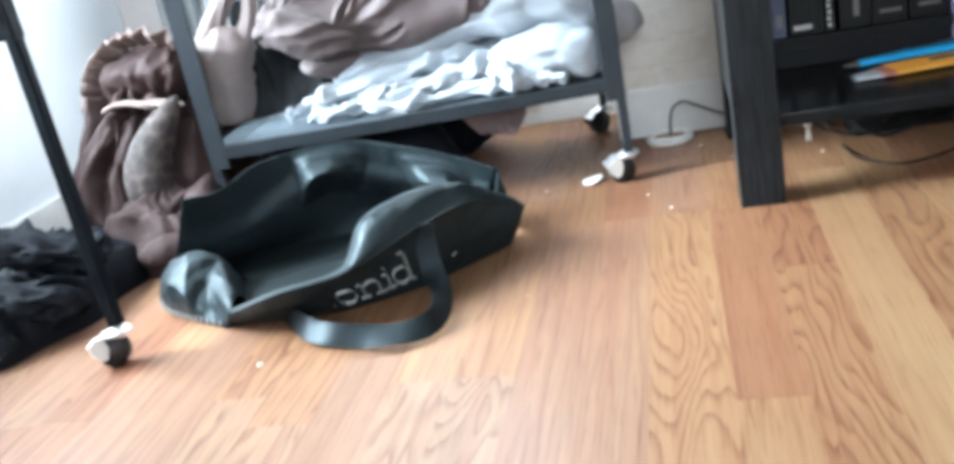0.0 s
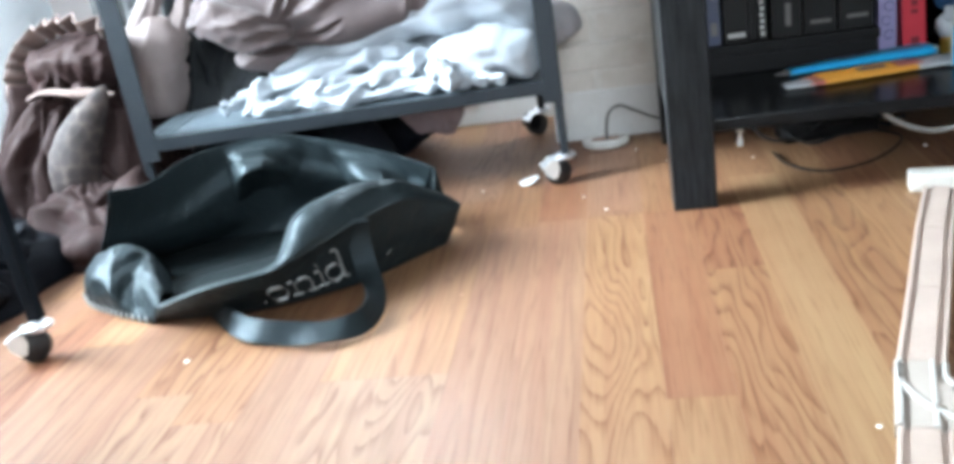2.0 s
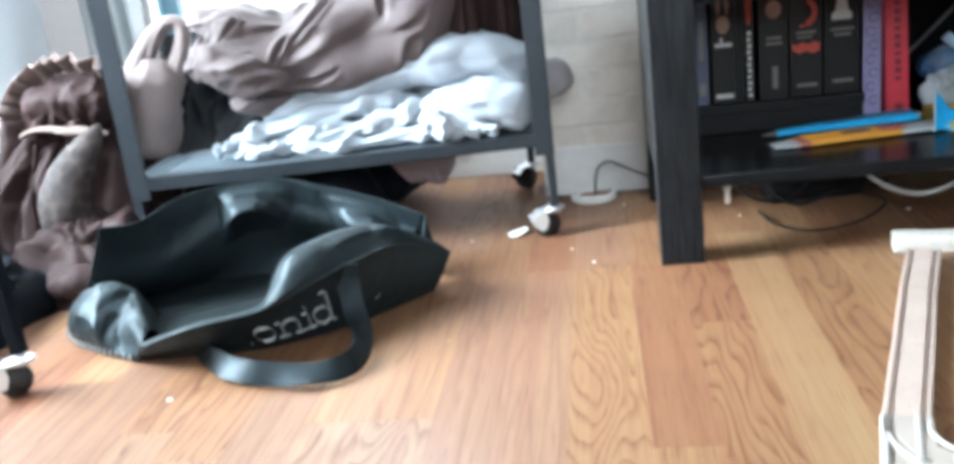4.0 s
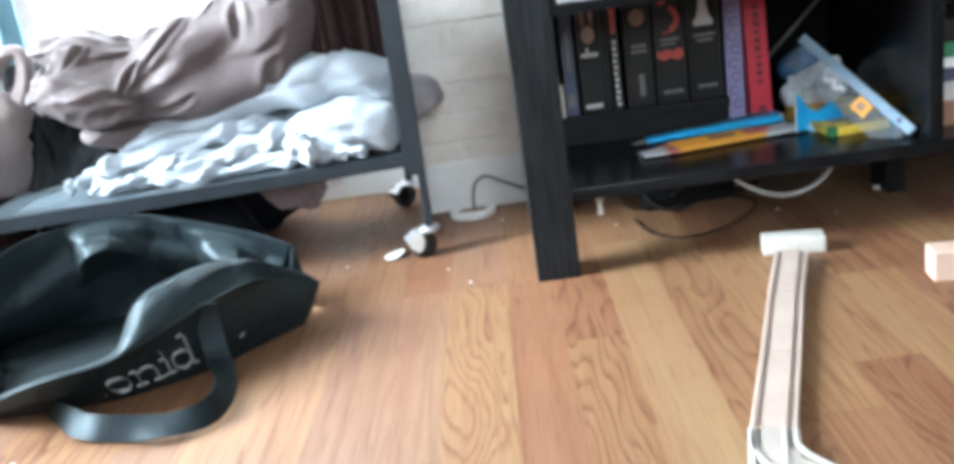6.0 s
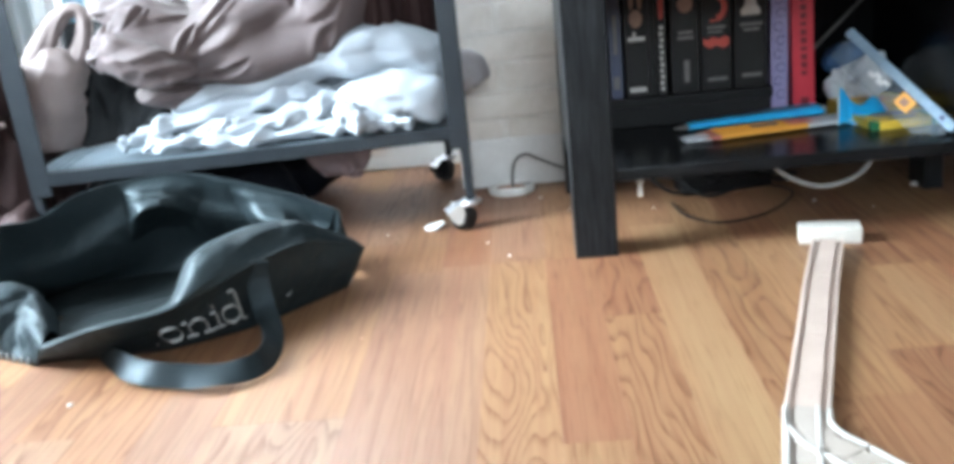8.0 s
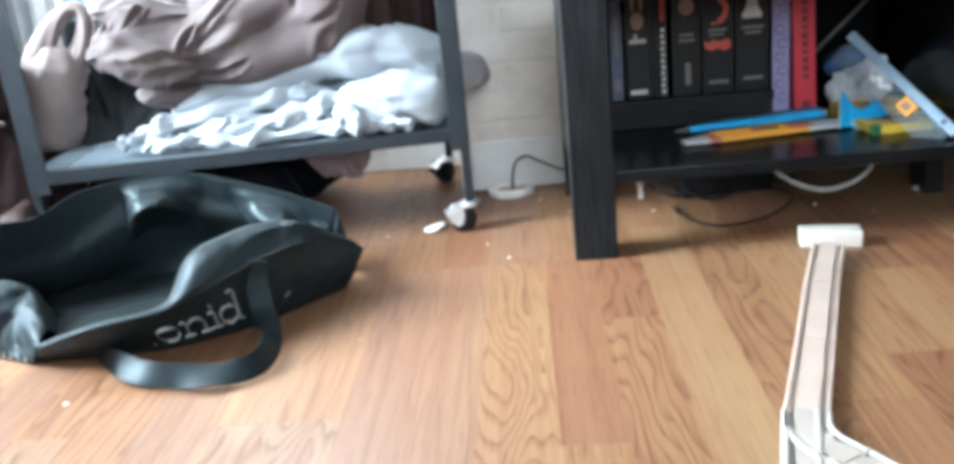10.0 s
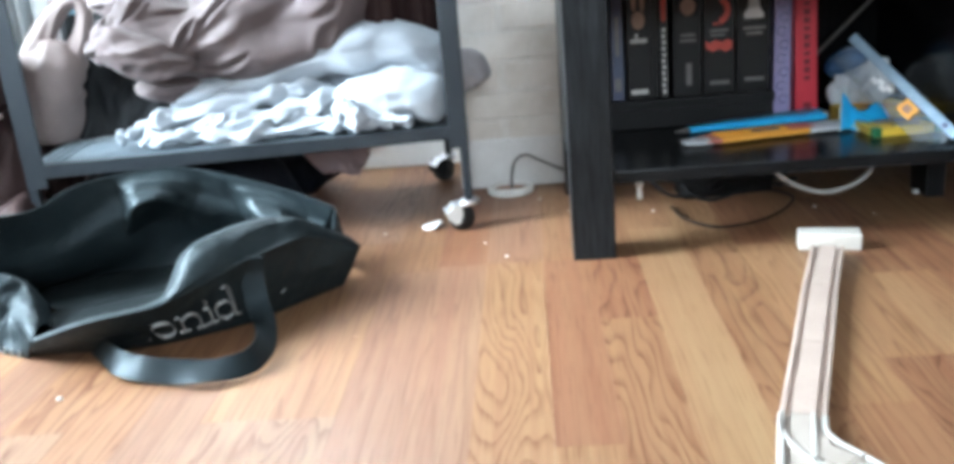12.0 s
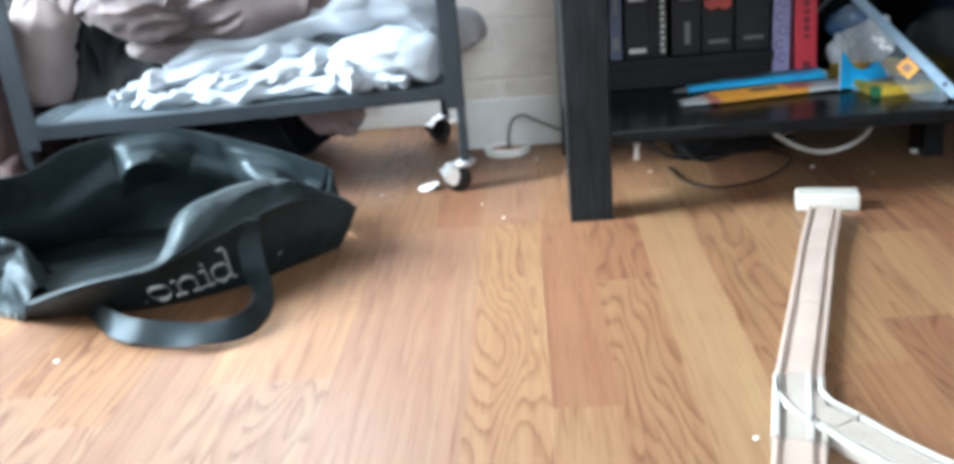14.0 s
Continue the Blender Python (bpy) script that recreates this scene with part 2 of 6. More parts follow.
M_BOOKNAVY = surface("navy_cover", (0.06, 0.075, 0.13), (0.045, 0.055, 0.1), 30, (0.4, 0.55), 0.1, 400)
M_LAV = surface("lavender_cover", (0.24, 0.21, 0.40), (0.33, 0.29, 0.47), 60, (0.45, 0.6), 0.1, 400)
M_RED = surface("red_cover", (0.62, 0.032, 0.055), (0.54, 0.024, 0.044), 30, (0.4, 0.55), 0.1, 400)
M_REDART = surface("red_print", (0.50, 0.05, 0.03), (0.4, 0.035, 0.02), 60, (0.4, 0.5), 0.1, 400)
M_WHITEART = surface("pale_print", (0.55, 0.53, 0.51), (0.46, 0.44, 0.42), 60, (0.4, 0.5), 0.1, 400)
M_TANART = surface("tan_print", (0.34, 0.18, 0.12), (0.27, 0.14, 0.09), 60, (0.4, 0.5), 0.1, 400)
M_GREYART = surface("grey_print", (0.16, 0.15, 0.145), (0.12, 0.115, 0.11), 60, (0.4, 0.5), 0.1, 400)
M_DARKRED = surface("dark_red_print", (0.2, 0.012, 0.025), (0.16, 0.01, 0.02), 60, (0.4, 0.5), 0.1, 400)
M_BLUE = surface("bright_blue_foil", (0.02, 0.52, 0.92), (0.02, 0.42, 0.85), 40, (0.25, 0.4), 0.15, 400)
M_POUCH = surface("dark_blue_pouch", (0.03, 0.11, 0.26), (0.02, 0.08, 0.2), 40, (0.35, 0.5), 0.2, 300)
M_ORANGE = surface("orange_pencils", (0.85, 0.40, 0.07), (0.78, 0.34, 0.05), 40, (0.35, 0.5), 0.1, 400)
M_YELLOW = surface("yellow_card", (0.80, 0.56, 0.07), (0.72, 0.48, 0.05), 40, (0.4, 0.55), 0.1, 400)
M_GREEN = surface("green_card", (0.02, 0.17, 0.07), (0.015, 0.13, 0.05), 40, (0.4, 0.55), 0.1, 400)
M_PINKART = surface("pink_print", (0.62, 0.2, 0.18), (0.55, 0.16, 0.14), 40, (0.4, 0.55), 0.1, 400)
M_CLEARBLUE = surface("clear_blue_plastic", (0.4, 0.48, 0.55), (0.3, 0.38, 0.46), 40, (0.18, 0.35), 0.2, 200)
M_CASERIM = surface("pale_blue_plastic", (0.27, 0.37, 0.46), (0.2, 0.29, 0.37), 40, (0.2, 0.35), 0.2, 200)
M_FILM = surface("milky_film", (0.88, 0.92, 0.95), (0.78, 0.83, 0.88), 50, (0.2, 0.4), 0.4, 120)
M_CURTAIN = surface("curtain_cloth", (0.62, 0.63, 0.62), (0.55, 0.56, 0.55), 12, (0.7, 0.85), 0.3, 900)
M_SKYPLANE = glow("overcast_sky", (0.93, 0.97, 1.0), 4.6)
tl = nd(M_CURTAIN, "ShaderNodeBsdfTranslucent", Color=(0.8, 0.82, 0.84, 1))
mx = nd(M_CURTAIN, "ShaderNodeMixShader", Fac=0.5)
ln(M_CURTAIN, bsdf(M_CURTAIN).outputs[0], mx.inputs[1])
ln(M_CURTAIN, tl.outputs[0], mx.inputs[2])
ln(M_CURTAIN, mx.outputs[0], M_CURTAIN.node_tree.nodes["Material Output"].inputs["Surface"])
M_GLASS = mat("window_glass", (1, 1, 1), 0.02)
for mm, clear in ((M_CLEARBLUE, 0.12), (M_FILM, 0.72)):
    bsdf(mm).inputs["Alpha"].default_value = clear
for mm in (M_NONWOVEN, M_STRAP):
    bsdf(mm).inputs["Specular Tint"].default_value = (0.7, 0.9, 1.0, 1)
bsdf(M_GLASS).inputs["Transmission Weight"].default_value = 1.0


def knit():
    m = mat("patterned_knit", rough=0.8)
    co = nd(m, "ShaderNodeTexCoord")
    v = nd(m, "ShaderNodeTexVoronoi", Scale=62.0)
    n = nd(m, "ShaderNodeTexNoise", Scale=30.0, Detail=4.0)
    ln(m, co.outputs["Object"], v.inputs["Vector"])
    ln(m, co.outputs["Object"], n.inputs["Vector"])
    r = ramp(m, [(0.12, (0.007, 0.005, 0.005)), (0.45, (0.022, 0.014, 0.013)), (0.8, (0.092, 0.066, 0.060))])
    ln(m, v.outputs["Distance"], r.inputs["Fac"])
    ln(m, mixed(m, n.outputs["Fac"], r.outputs["Color"], (0.027, 0.0165, 0.015)), bsdf(m).inputs["Base Color"])
    bp = nd(m, "ShaderNodeBump", Strength=0.5, Distance=0.002)
    ln(m, v.outputs["Distance"], bp.inputs["Height"])
    ln(m, bp.outputs["Normal"], bsdf(m).inputs["Normal"])
    return m


M_KNIT = knit()


# ---- building tools ----
def mesh_of(name, bm, material, smooth=False):
    me = bpy.data.meshes.new(name)
    bmesh.ops.recalc_face_normals(bm, faces=bm.faces)
    bm.to_mesh(me)
    bm.free()
    me.materials.append(material)
    if smooth:
        me.polygons.foreach_set("use_smooth", [True] * len(me.polygons))
    return me


def part(name, bm, material, parent=None, label="", smooth=False):
    ob = new(name, mesh_of(name, bm, material, smooth))
    if parent:
        ob.parent = parent
    if label:
        ob["label"] = label
    return ob


def thing(name, m, label, category, group="", kind=""):
    ob = new(name)
    ob.empty_display_size = 0.05
    ob.matrix_world = m
    return tagged(ob, label, category, group, kind)


def box_bm(x0, x1, y0, y1, z0, z1, bevel=0.0, seg=2, m=None):
    bm = bmesh.new()
    bmesh.ops.create_cube(bm, size=1)
    for v in bm.verts:
        v.co = Vector((x0 + (v.co.x + 0.5) * (x1 - x0), y0 + (v.co.y + 0.5) * (y1 - y0), z0 + (v.co.z + 0.5) * (z1 - z0)))
    if bevel:
        bmesh.ops.bevel(bm, geom=bm.edges[:], offset=bevel, segments=seg, affect="EDGES", profile=0.6)
    if m is not None:
        bmesh.ops.transform(bm, matrix=m, verts=bm.verts)
    return bm


def merge(*bms):
    out = bmesh.new()
    for b in bms:
        me = bpy.data.meshes.new("tmp")
        b.to_mesh(me)
        b.free()
        out.from_mesh(me)
        bpy.data.meshes.remove(me)
    return out


def cyl_bm(p0, p1, r0, r1=None, n=20, bevel=0.0):
    p0, p1 = Vector(p0), Vector(p1)
    bm = bmesh.new()
    bmesh.ops.create_cone(bm, cap_ends=True, segments=n, radius1=r0, radius2=r0 if r1 is None else r1, depth=(p1 - p0).length)
    if bevel:
        es = [e for e in bm.edges if len(e.link_faces) == 2 and e.calc_face_angle() > 1.0]
        bmesh.ops.bevel(bm, geom=es, offset=bevel, segments=2, affect="EDGES")
    q = (p1 - p0).to_track_quat("Z", "Y").to_matrix().to_4x4()
    bmesh.ops.transform(bm, matrix=Matrix.Translation((p0 + p1) / 2) @ q, verts=bm.verts)
    return bm


def spline(pts, n):
    """n points along a smooth line through pts (tuples of any length)."""
    p = np.array(pts, float)
    k = len(p)
    ext = np.vstack([2 * p[0] - p[1], p, 2 * p[-1] - p[-2]])
    out = []
    for s in np.linspace(0, k - 1 - 1e-9, n):
        i = int(s)
        t = s - i
        a, b, c, d = ext[i], ext[i + 1], ext[i + 2], ext[i + 3]
        out.append(0.5 * (2 * b + (c - a) * t + (2 * a - 5 * b + 4 * c - d) * t * t + (3 * b - a - 3 * c + d) * t ** 3))
    return np.array(out)


def grid_bm(fn, nu, nv, wrap=False):
    bm = bmesh.new()
    rows = []
    for i in range(nu + 1):
        cols = nv if wrap else nv + 1
        rows.append([bm.verts.new(fn(i / nu, j / nv)) for j in range(cols)])
    for i in range(nu):
        for j in range(nv):
            k = (j + 1) % len(rows[i]) if wrap else j + 1
            bm.faces.new((rows[i][j], rows[i][k], rows[i + 1][k], rows[i + 1][j]))
    return bm


def creases(p, f, seed, sharp=1.0):
    """Soft cloth relief with sharper crests, about -1 to 1."""
    q = Vector(p) * f + Vector((seed * 3.1, seed * 1.7, seed * 2.3))
    n1 = noise.noise(q)
    q2 = q * 2.1 + Vector((n1, -n1, n1)) * 0.6
    n2 = noise.noise(q2)
    n3 = noise.noise(q2 * 2.3)
    return (1 - 2 * abs(n1)) * 0.55 * sharp + n1 * 0.3 + (1 - 2 * abs(n2)) * 0.3 + n3 * 0.12


def ribbon_bm(pts, dirs, width, n=60, thick=0.0015):
    """A flat band along a line; dirs give the way of its width."""
    line, dd = spline(pts, n + 1), spline(dirs, n + 1)
    bm = bmesh.new()
    rows = []
    for i in range(n + 1):
        t = Vector(line[min(i + 1, n)] - line[max(i - 1, 0)]).normalized()
        w = Vector(dd[i])
        w = (w - t * w.dot(t)).normalized() * width / 2
        nn = t.cross(w).normalized() * thick / 2
        c = Vector(line[i])
        rows.append([bm.verts.new(c + a) for a in (w + nn, w * 0.6 + nn * 1.1, -w * 0.6 + nn * 1.1, -w + nn, -w - nn, w - nn)])
    for a, b in zip(rows, rows[1:]):
        for j in range(6):
            k = (j + 1) % 6
            bm.faces.new((a[j], a[k], b[k], b[j]))
    for a, b in zip(rows, rows[1:]):
        for j in (0, 3, 4, 5):
            bm.edges.get((a[j], b[j])).smooth = False
    bm.faces.new(rows[0])
    bm.faces.new(rows[-1][::-1])
    return bm


def grow_bm(fn, nu, nv, gu, gv, steps=160, stiff=0.10, hold=0.02, wrap=False, seed=1, rough=0.002, sag=0.0, floor_z=None, pin=0.0):
    """Cloth with more length than the form beneath it: it buckles into folds while it rests on that form."""
    cols = nv if wrap else nv + 1
    P0 = np.array([[fn(i / nu, j / nv) for j in range(cols)] for i in range(nu + 1)], float)

    def nxt(A, k=1):
        return np.roll(A, -k, axis=1) if wrap else A[:, k:]

    def cur(A, k=1):
        return A if wrap else A[:, :-k]
    du = np.gradient(P0, axis=0)
    dv = (np.roll(P0, -1, 1) - np.roll(P0, 1, 1)) / 2 if wrap else np.gradient(P0, axis=1)
    N = np.cross(du, dv)
    N /= np.maximum(np.linalg.norm(N, axis=2, keepdims=True), 1e-9)
    if ((N * (P0 - P0.mean(axis=(0, 1)))).sum() < 0):
        N = -N
    ru = np.linalg.norm(P0[1:] - P0[:-1], axis=2) * gu
    rv = np.linalg.norm(nxt(P0) - cur(P0), axis=2) * gv
    rs = np.random.RandomState(seed)
    low = rs.rand(nu // 5 + 3, cols // 5 + 3)
    ii = np.linspace(0, low.shape[0] - 1.001, nu + 1)
    jj = np.linspace(0, low.shape[1] - 1.001, cols)
    i0, j0 = ii.astype(int), jj.astype(int)
    fi, fj = (ii - i0)[:, None], (jj - j0)[None]
    sm = (low[np.ix_(i0, j0)] * (1 - fi) * (1 - fj) + low[np.ix_(i0 + 1, j0)] * fi * (1 - fj) + low[np.ix_(i0, j0 + 1)] * (1 - fi) * fj + low[np.ix_(i0 + 1, j0 + 1)] * fi * fj)
    P = P0 + N * (sm[..., None] * rough * 3 + rs.rand(nu + 1, cols, 1) * rough * 0.4)

    def lapl(A):
        lap = np.zeros_like(A)
        lap[1:-1] += (A[2:] + A[:-2]) / 2 - A[1:-1]
        if wrap:
            lap += (np.roll(A, 1, 1) + np.roll(A, -1, 1)) / 2 - A
        else:
            lap[:, 1:-1] += (A[:, 2:] + A[:, :-2]) / 2 - A[:, 1:-1]
        return lap
    for it in range(steps):
        acc = np.zeros_like(P)
        d = P[1:] - P[:-1]
        ln_ = np.linalg.norm(d, axis=2)
        c = (0.5 * (1 - ru / np.maximum(ln_, 1e-9)))[..., None] * d
        acc[:-1] += c
        acc[1:] -= c
        d = nxt(P) - cur(P)
        ln_ = np.linalg.norm(d, axis=2)
        c = (0.5 * (1 - rv / np.maximum(ln_, 1e-9)))[..., None] * d
        if wrap:
            acc += c
            acc -= np.roll(c, 1, axis=1)
        else:
            acc[:, :-1] += c
            acc[:, 1:] -= c
        P = P + acc * 0.55
        L = lapl(P)
        P = P - stiff * lapl(L)
        P = P + hold * (P0 - P)
        P[..., 2] -= sag
        dist = ((P - P0) * N).sum(axis=2, keepdims=True)
        P = P - N * np.minimum(dist, 0)
        if floor_z is not None:
            P[..., 2] = np.maximum(P[..., 2], floor_z)
        if pin:
            P[0], P[-1] = P0[0], P0[-1]
            if not wrap:
                P[:, 0], P[:, -1] = P0[:, 0], P0[:, -1]
    bm = bmesh.new()
    rows = [[bm.verts.new(P[i, j]) for j in range(cols)] for i in range(nu + 1)]
    for i in range(nu):
        for j in range(nv):
            k = (j + 1) % cols if wrap else j + 1
            bm.faces.new((rows[i][j], rows[i][k], rows[i + 1][k], rows[i + 1][j]))
    if wrap:
        bmesh.ops.holes_fill(bm, edges=[e for e in bm.edges if e.is_boundary], sides=0)
    return bm


def crumple(seed, n, lu, lv, length, width, depth, angle=0.0, spread=40.0, us=(0, 1), vs=(0, 1)):
    """Pinched creases scattered over a cloth of lu by lv metres: the relief at (u, v)."""
    r = np.random.RandomState(seed)
    c = np.stack([r.uniform(us[0], us[1], n) * lu, r.uniform(vs[0], vs[1], n) * lv], 1)
    a = np.radians(angle + r.uniform(-spread, spread, n))
    h = r.uniform(*length, n) / 2
    d = np.stack([np.cos(a), np.sin(a)], 1)
    w = r.uniform(*width, n)
    k = r.uniform(*depth, n) * np.where(r.rand(n) < 0.65, -1, 1)
    bow = r.uniform(-0.25, 0.25, n)

    def relief(u, v):
        q = np.array((u * lu, v * lv)) - c
        s = (q * d).sum(1)
        t = q[:, 1] * d[:, 0] - q[:, 0] * d[:, 1] + bow * s * s / np.maximum(h, 1e-6)
        env = np.clip(1 - (s / h) ** 2, 0, 1)
        x = np.abs(t) / (w * (0.35 + 0.65 * env))
        return float((k * env * (np.exp(-x ** 1.3) - 0.55 * np.exp(-(x - 2.2) ** 2))).sum())
    return relief


def roll_fn(pts, radii, squash=1.0, up=(0, 0, 1), n=400, floor_z=None, warp=0.0, freq=8.0, seed=1, relief=None):
    """The smooth form of a cloth roll, for grow_bm."""
    line = spline(pts, n + 1)
    rad = spline([(r,) for r in radii], n + 1)[:, 0]

    def fn(u, v):
        i = int(round(u * n))
        t = Vector(line[min(i + 3, n)] - line[max(i - 3, 0)]).normalized()
        side = t.cross(Vector(up)).normalized()
        top = side.cross(t).normalized()
        end = math.sqrt(max(0.0, 1 - abs(2 * u - 1) ** 6)) * 0.97 + 0.03
        a = 2 * math.pi * v
        p = Vector(line[i]) + (side * math.cos(a) + top * math.sin(a) * squash) * max(rad[i], 0.001) * end
        if warp:
            p += (side * math.cos(a) + top * math.sin(a)) * warp * noise.noise(p * freq + Vector((seed, seed * 2, 0))) * end
        if relief:
            p += (side * math.cos(a) + top * math.sin(a)) * relief(u, v) * end
        if floor_z is not None:
            p.z = max(p.z, floor_z)
        return p
    return fn


def ridged(lu, r, f, amp, seed, base):
    """Broad hollows between sharp ridges on a roll of length lu and radius r, with pinched creases added."""
    def relief(u, v):
        a = 2 * math.pi * v
        return amp * creases((u * lu, r * math.cos(a), r * math.sin(a)), f, seed, 1.3) + base(u, v)
    return relief


def tent(x):
    """A folded zigzag, -1 to 1."""
    return 4 * abs(x - math.floor(x + 0.5)) - 1


def crushed(seed, waves):
    """Sharp creases of crushed cloth: zigzags in several directions that wander. waves: (length, height, degrees)."""
    r = random.Random(seed)
    ws = [(1 / lam, h, math.cos(radians(a)), math.sin(radians(a)), r.random()) for lam, h, a in waves]

    def relief(x, y):
        q = Vector((x * 11, y * 11, seed * 1.7))
        nx, ny = noise.noise(q), noise.noise(q + Vector((5.2, 1.3, 0)))
        swell = 0.35 + 1.1 * max(0.0, 0.5 + noise.noise(q * 0.8 + Vector((2, 9, 4))))
        x, y = x + 0.022 * nx, y + 0.022 * ny
        return swell * sum(h * tent((x * c + y * s_) * f + p) for f, h, c, s_, p in ws)
    return relief


def tube_bm(pts, r, n=60, k=8):
    line = spline(pts, n + 1)
    prev = [None]

    def fn(u, v):
        i = int(round(u * n))
        t = Vector(line[min(i + 1, n)] - line[max(i - 1, 0)]).normalized()
        if prev[0] is None or abs(prev[0].dot(t)) > 0.98:
            prev[0] = t.orthogonal().normalized()
        s = (prev[0] - t * prev[0].dot(t)).normalized()
        if v == 0:
            prev[0] = s
        q = t.cross(s)
        a = 2 * math.pi * v
        return Vector(line[i]) + (s * math.cos(a) + q * math.sin(a)) * r

    bm = grid_bm(fn, n, k, wrap=True)
    bmesh.ops.holes_fill(bm, edges=[e for e in bm.edges if e.is_boundary], sides=0)
    return bm


# ---- the room ----
LEFT, RIGHT, BACK, FRONT, TOP = -1.0, 2.0, 1.75, -1.6, 2.4
PIER_Y, PIER_X = 1.545, 0.022

floor = part("floor", box_bm(LEFT - 0.3, RIGHT + 0.2, FRONT - 0.2, BACK + 0.3, -0.12, -0.008), M_MORTAR)
tagged(floor, "warm oak laminate floor laid in narrow strips", "floor", kind="structure")
ceiling = part("ceiling", box_bm(LEFT - 0.3, RIGHT + 0.2, FRONT - 0.2, BACK + 0.3, TOP, TOP + 0.1), M_CEIL)
tagged(ceiling, "plain white painted ceiling", "ceiling", kind="structure")

# left wall with its window
LW = (0.60, 1.30, 0.36, 1.24)
wall_left = part("wall_left", merge(
    box_bm(LEFT - 0.12, LEFT, FRONT - 0.2, LW[0], 0, TOP), box_bm(LEFT - 0.12, LEFT, LW[1], BACK + 0.3, 0, TOP),
    box_bm(LEFT - 0.12, LEFT, LW[0], LW[1], 0, LW[2]), box_bm(LEFT - 0.12, LEFT, LW[0], LW[1], LW[3], TOP)), M_WALL)
tagged(wall_left, "cool white painted wall with a window", "wall", kind="structure")
# back wall of the recess with its window
BW = (-0.76, -0.10, 0.36, 1.60)
wall_back = part("wall_back", merge(
    box_bm(LEFT, BW[0], BACK, BACK + 0.14, 0, TOP), box_bm(BW[1], PIER_X + 0.002, BACK, BACK + 0.14, 0, TOP),
    box_bm(BW[0], BW[1], BACK, BACK + 0.14, 0, BW[2]), box_bm(BW[0], BW[1], BACK, BACK + 0.14, BW[3], TOP)), M_WALLPINK)
tagged(wall_back, "pinkish white wall around a bright window", "wall", kind="structure")
wall_right = part("wall_right", box_bm(RIGHT, RIGHT + 0.12, FRONT - 0.2, BACK + 0.3, 0, TOP), M_WALLDIM)
tagged(wall_right, "plain beige painted wall", "wall", kind="structure")
# unseen opening, made for the added fill lamp
FW = (0.0, 0.90, 0.74, 1.86)
wall_front = part("wall_front", merge(box_bm(LEFT, FW[0], FRONT - 0.12, FRONT, 0, TOP), box_bm(FW[1], RIGHT, FRONT - 0.12, FRONT, 0, TOP),
                                      box_bm(FW[0], FW[1], FRONT - 0.12, FRONT, 0, FW[2]), box_bm(FW[0], FW[1], FRONT - 0.12, FRONT, FW[3], TOP)), M_WALLDIM)
tagged(wall_front, "plain beige painted wall", "wall", kind="structure")
wall_pier = part("wall_pier", box_bm(PIER_X, RIGHT, PIER_Y - 0.0065, BACK + 0.14, 0, TOP), M_MORTAR)
tagged(wall_pier, "whitewashed brick wall above a white baseboard", "wall", kind="structure")


def window(name, bounds, axis, at, label):
    a0, a1, z0, z1 = bounds
    w = thing(name, Matrix.Identity(4), label, "window", kind="structure")

    def bar(a, b, c, d, depth=0.05, bev=0.004):
        return box_bm(a, b, at, at + depth, c, d, bev) if axis == "y" else box_bm(at - depth, at, a, b, c, d, bev)
    part("window_frame", merge(bar(a0, a0 + 0.045, z0, z1), bar(a1 - 0.045, a1, z0, z1), bar(a0 + 0.045, a1 - 0.045, z0, z0 + 0.05),
                               bar(a0 + 0.045, a1 - 0.045, z1 - 0.05, z1), bar(a0 + 0.045, a1 - 0.045, (z0 + z1) / 2 - 0.02, (z0 + z1) / 2 + 0.02)), M_WHITEPLASTIC, w)
    pane = part("pane", box_bm(a0 + 0.04, a1 - 0.04, at + 0.02, at + 0.024, z0 + 0.04, z1 - 0.04) if axis == "y"
                else box_bm(at - 0.024, at - 0.02, a0 + 0.04, a1 - 0.04, z0 + 0.04, z1 - 0.04), M_GLASS, w)
    pane.visible_shadow = False
    return w


window("window_1", BW, "y", BACK + 0.08, "white framed window full of bright daylight")
window("window_2", LW, "x", LEFT - 0.06, "white framed window that lets in cool daylight")
# unseen window, added to go with the front fill lamp
window("fill_window", FW, "y", FRONT - 0.11, "unseen white framed window added behind the viewer for fill light")
sky_back = part("backdrop", box_bm(-2.6, 1.4, 3.0, 3.02, -0.6, 3.2), M_SKYPLANE)
tagged(sky_back, "white overcast sky outside the window", "sky", kind="structure")

bb = part("baseboard", merge(box_bm(PIER_X - 0.004, RIGHT, PIER_Y - 0.012, PIER_Y + 0.006, 0, 0.088, 0.003)), M_BASE)
tagged(bb, "scuffed white painted baseboard", "baseboard", kind="structure")
bb2 = part("baseboard", box_bm(LEFT + 0.014, PIER_X, BACK - 0.014, BACK, 0, 0.088, 0.003), M_BASE)
tagged(bb2, "white painted baseboard", "baseboard", kind="structure")
bb3 = part("baseboard", box_bm(LEFT, LEFT + 0.014, FRONT, BACK, 0, 0.088, 0.003), M_BASE)
tagged(bb3, "white painted baseboard", "baseboard", kind="structure")

# ---- black bookcase ----
Y0 = 1.1255
case = thing("bookcase", pose(0.2, Y0, 0), "black stained wooden bookcase with open bays and square legs", "bookcase")


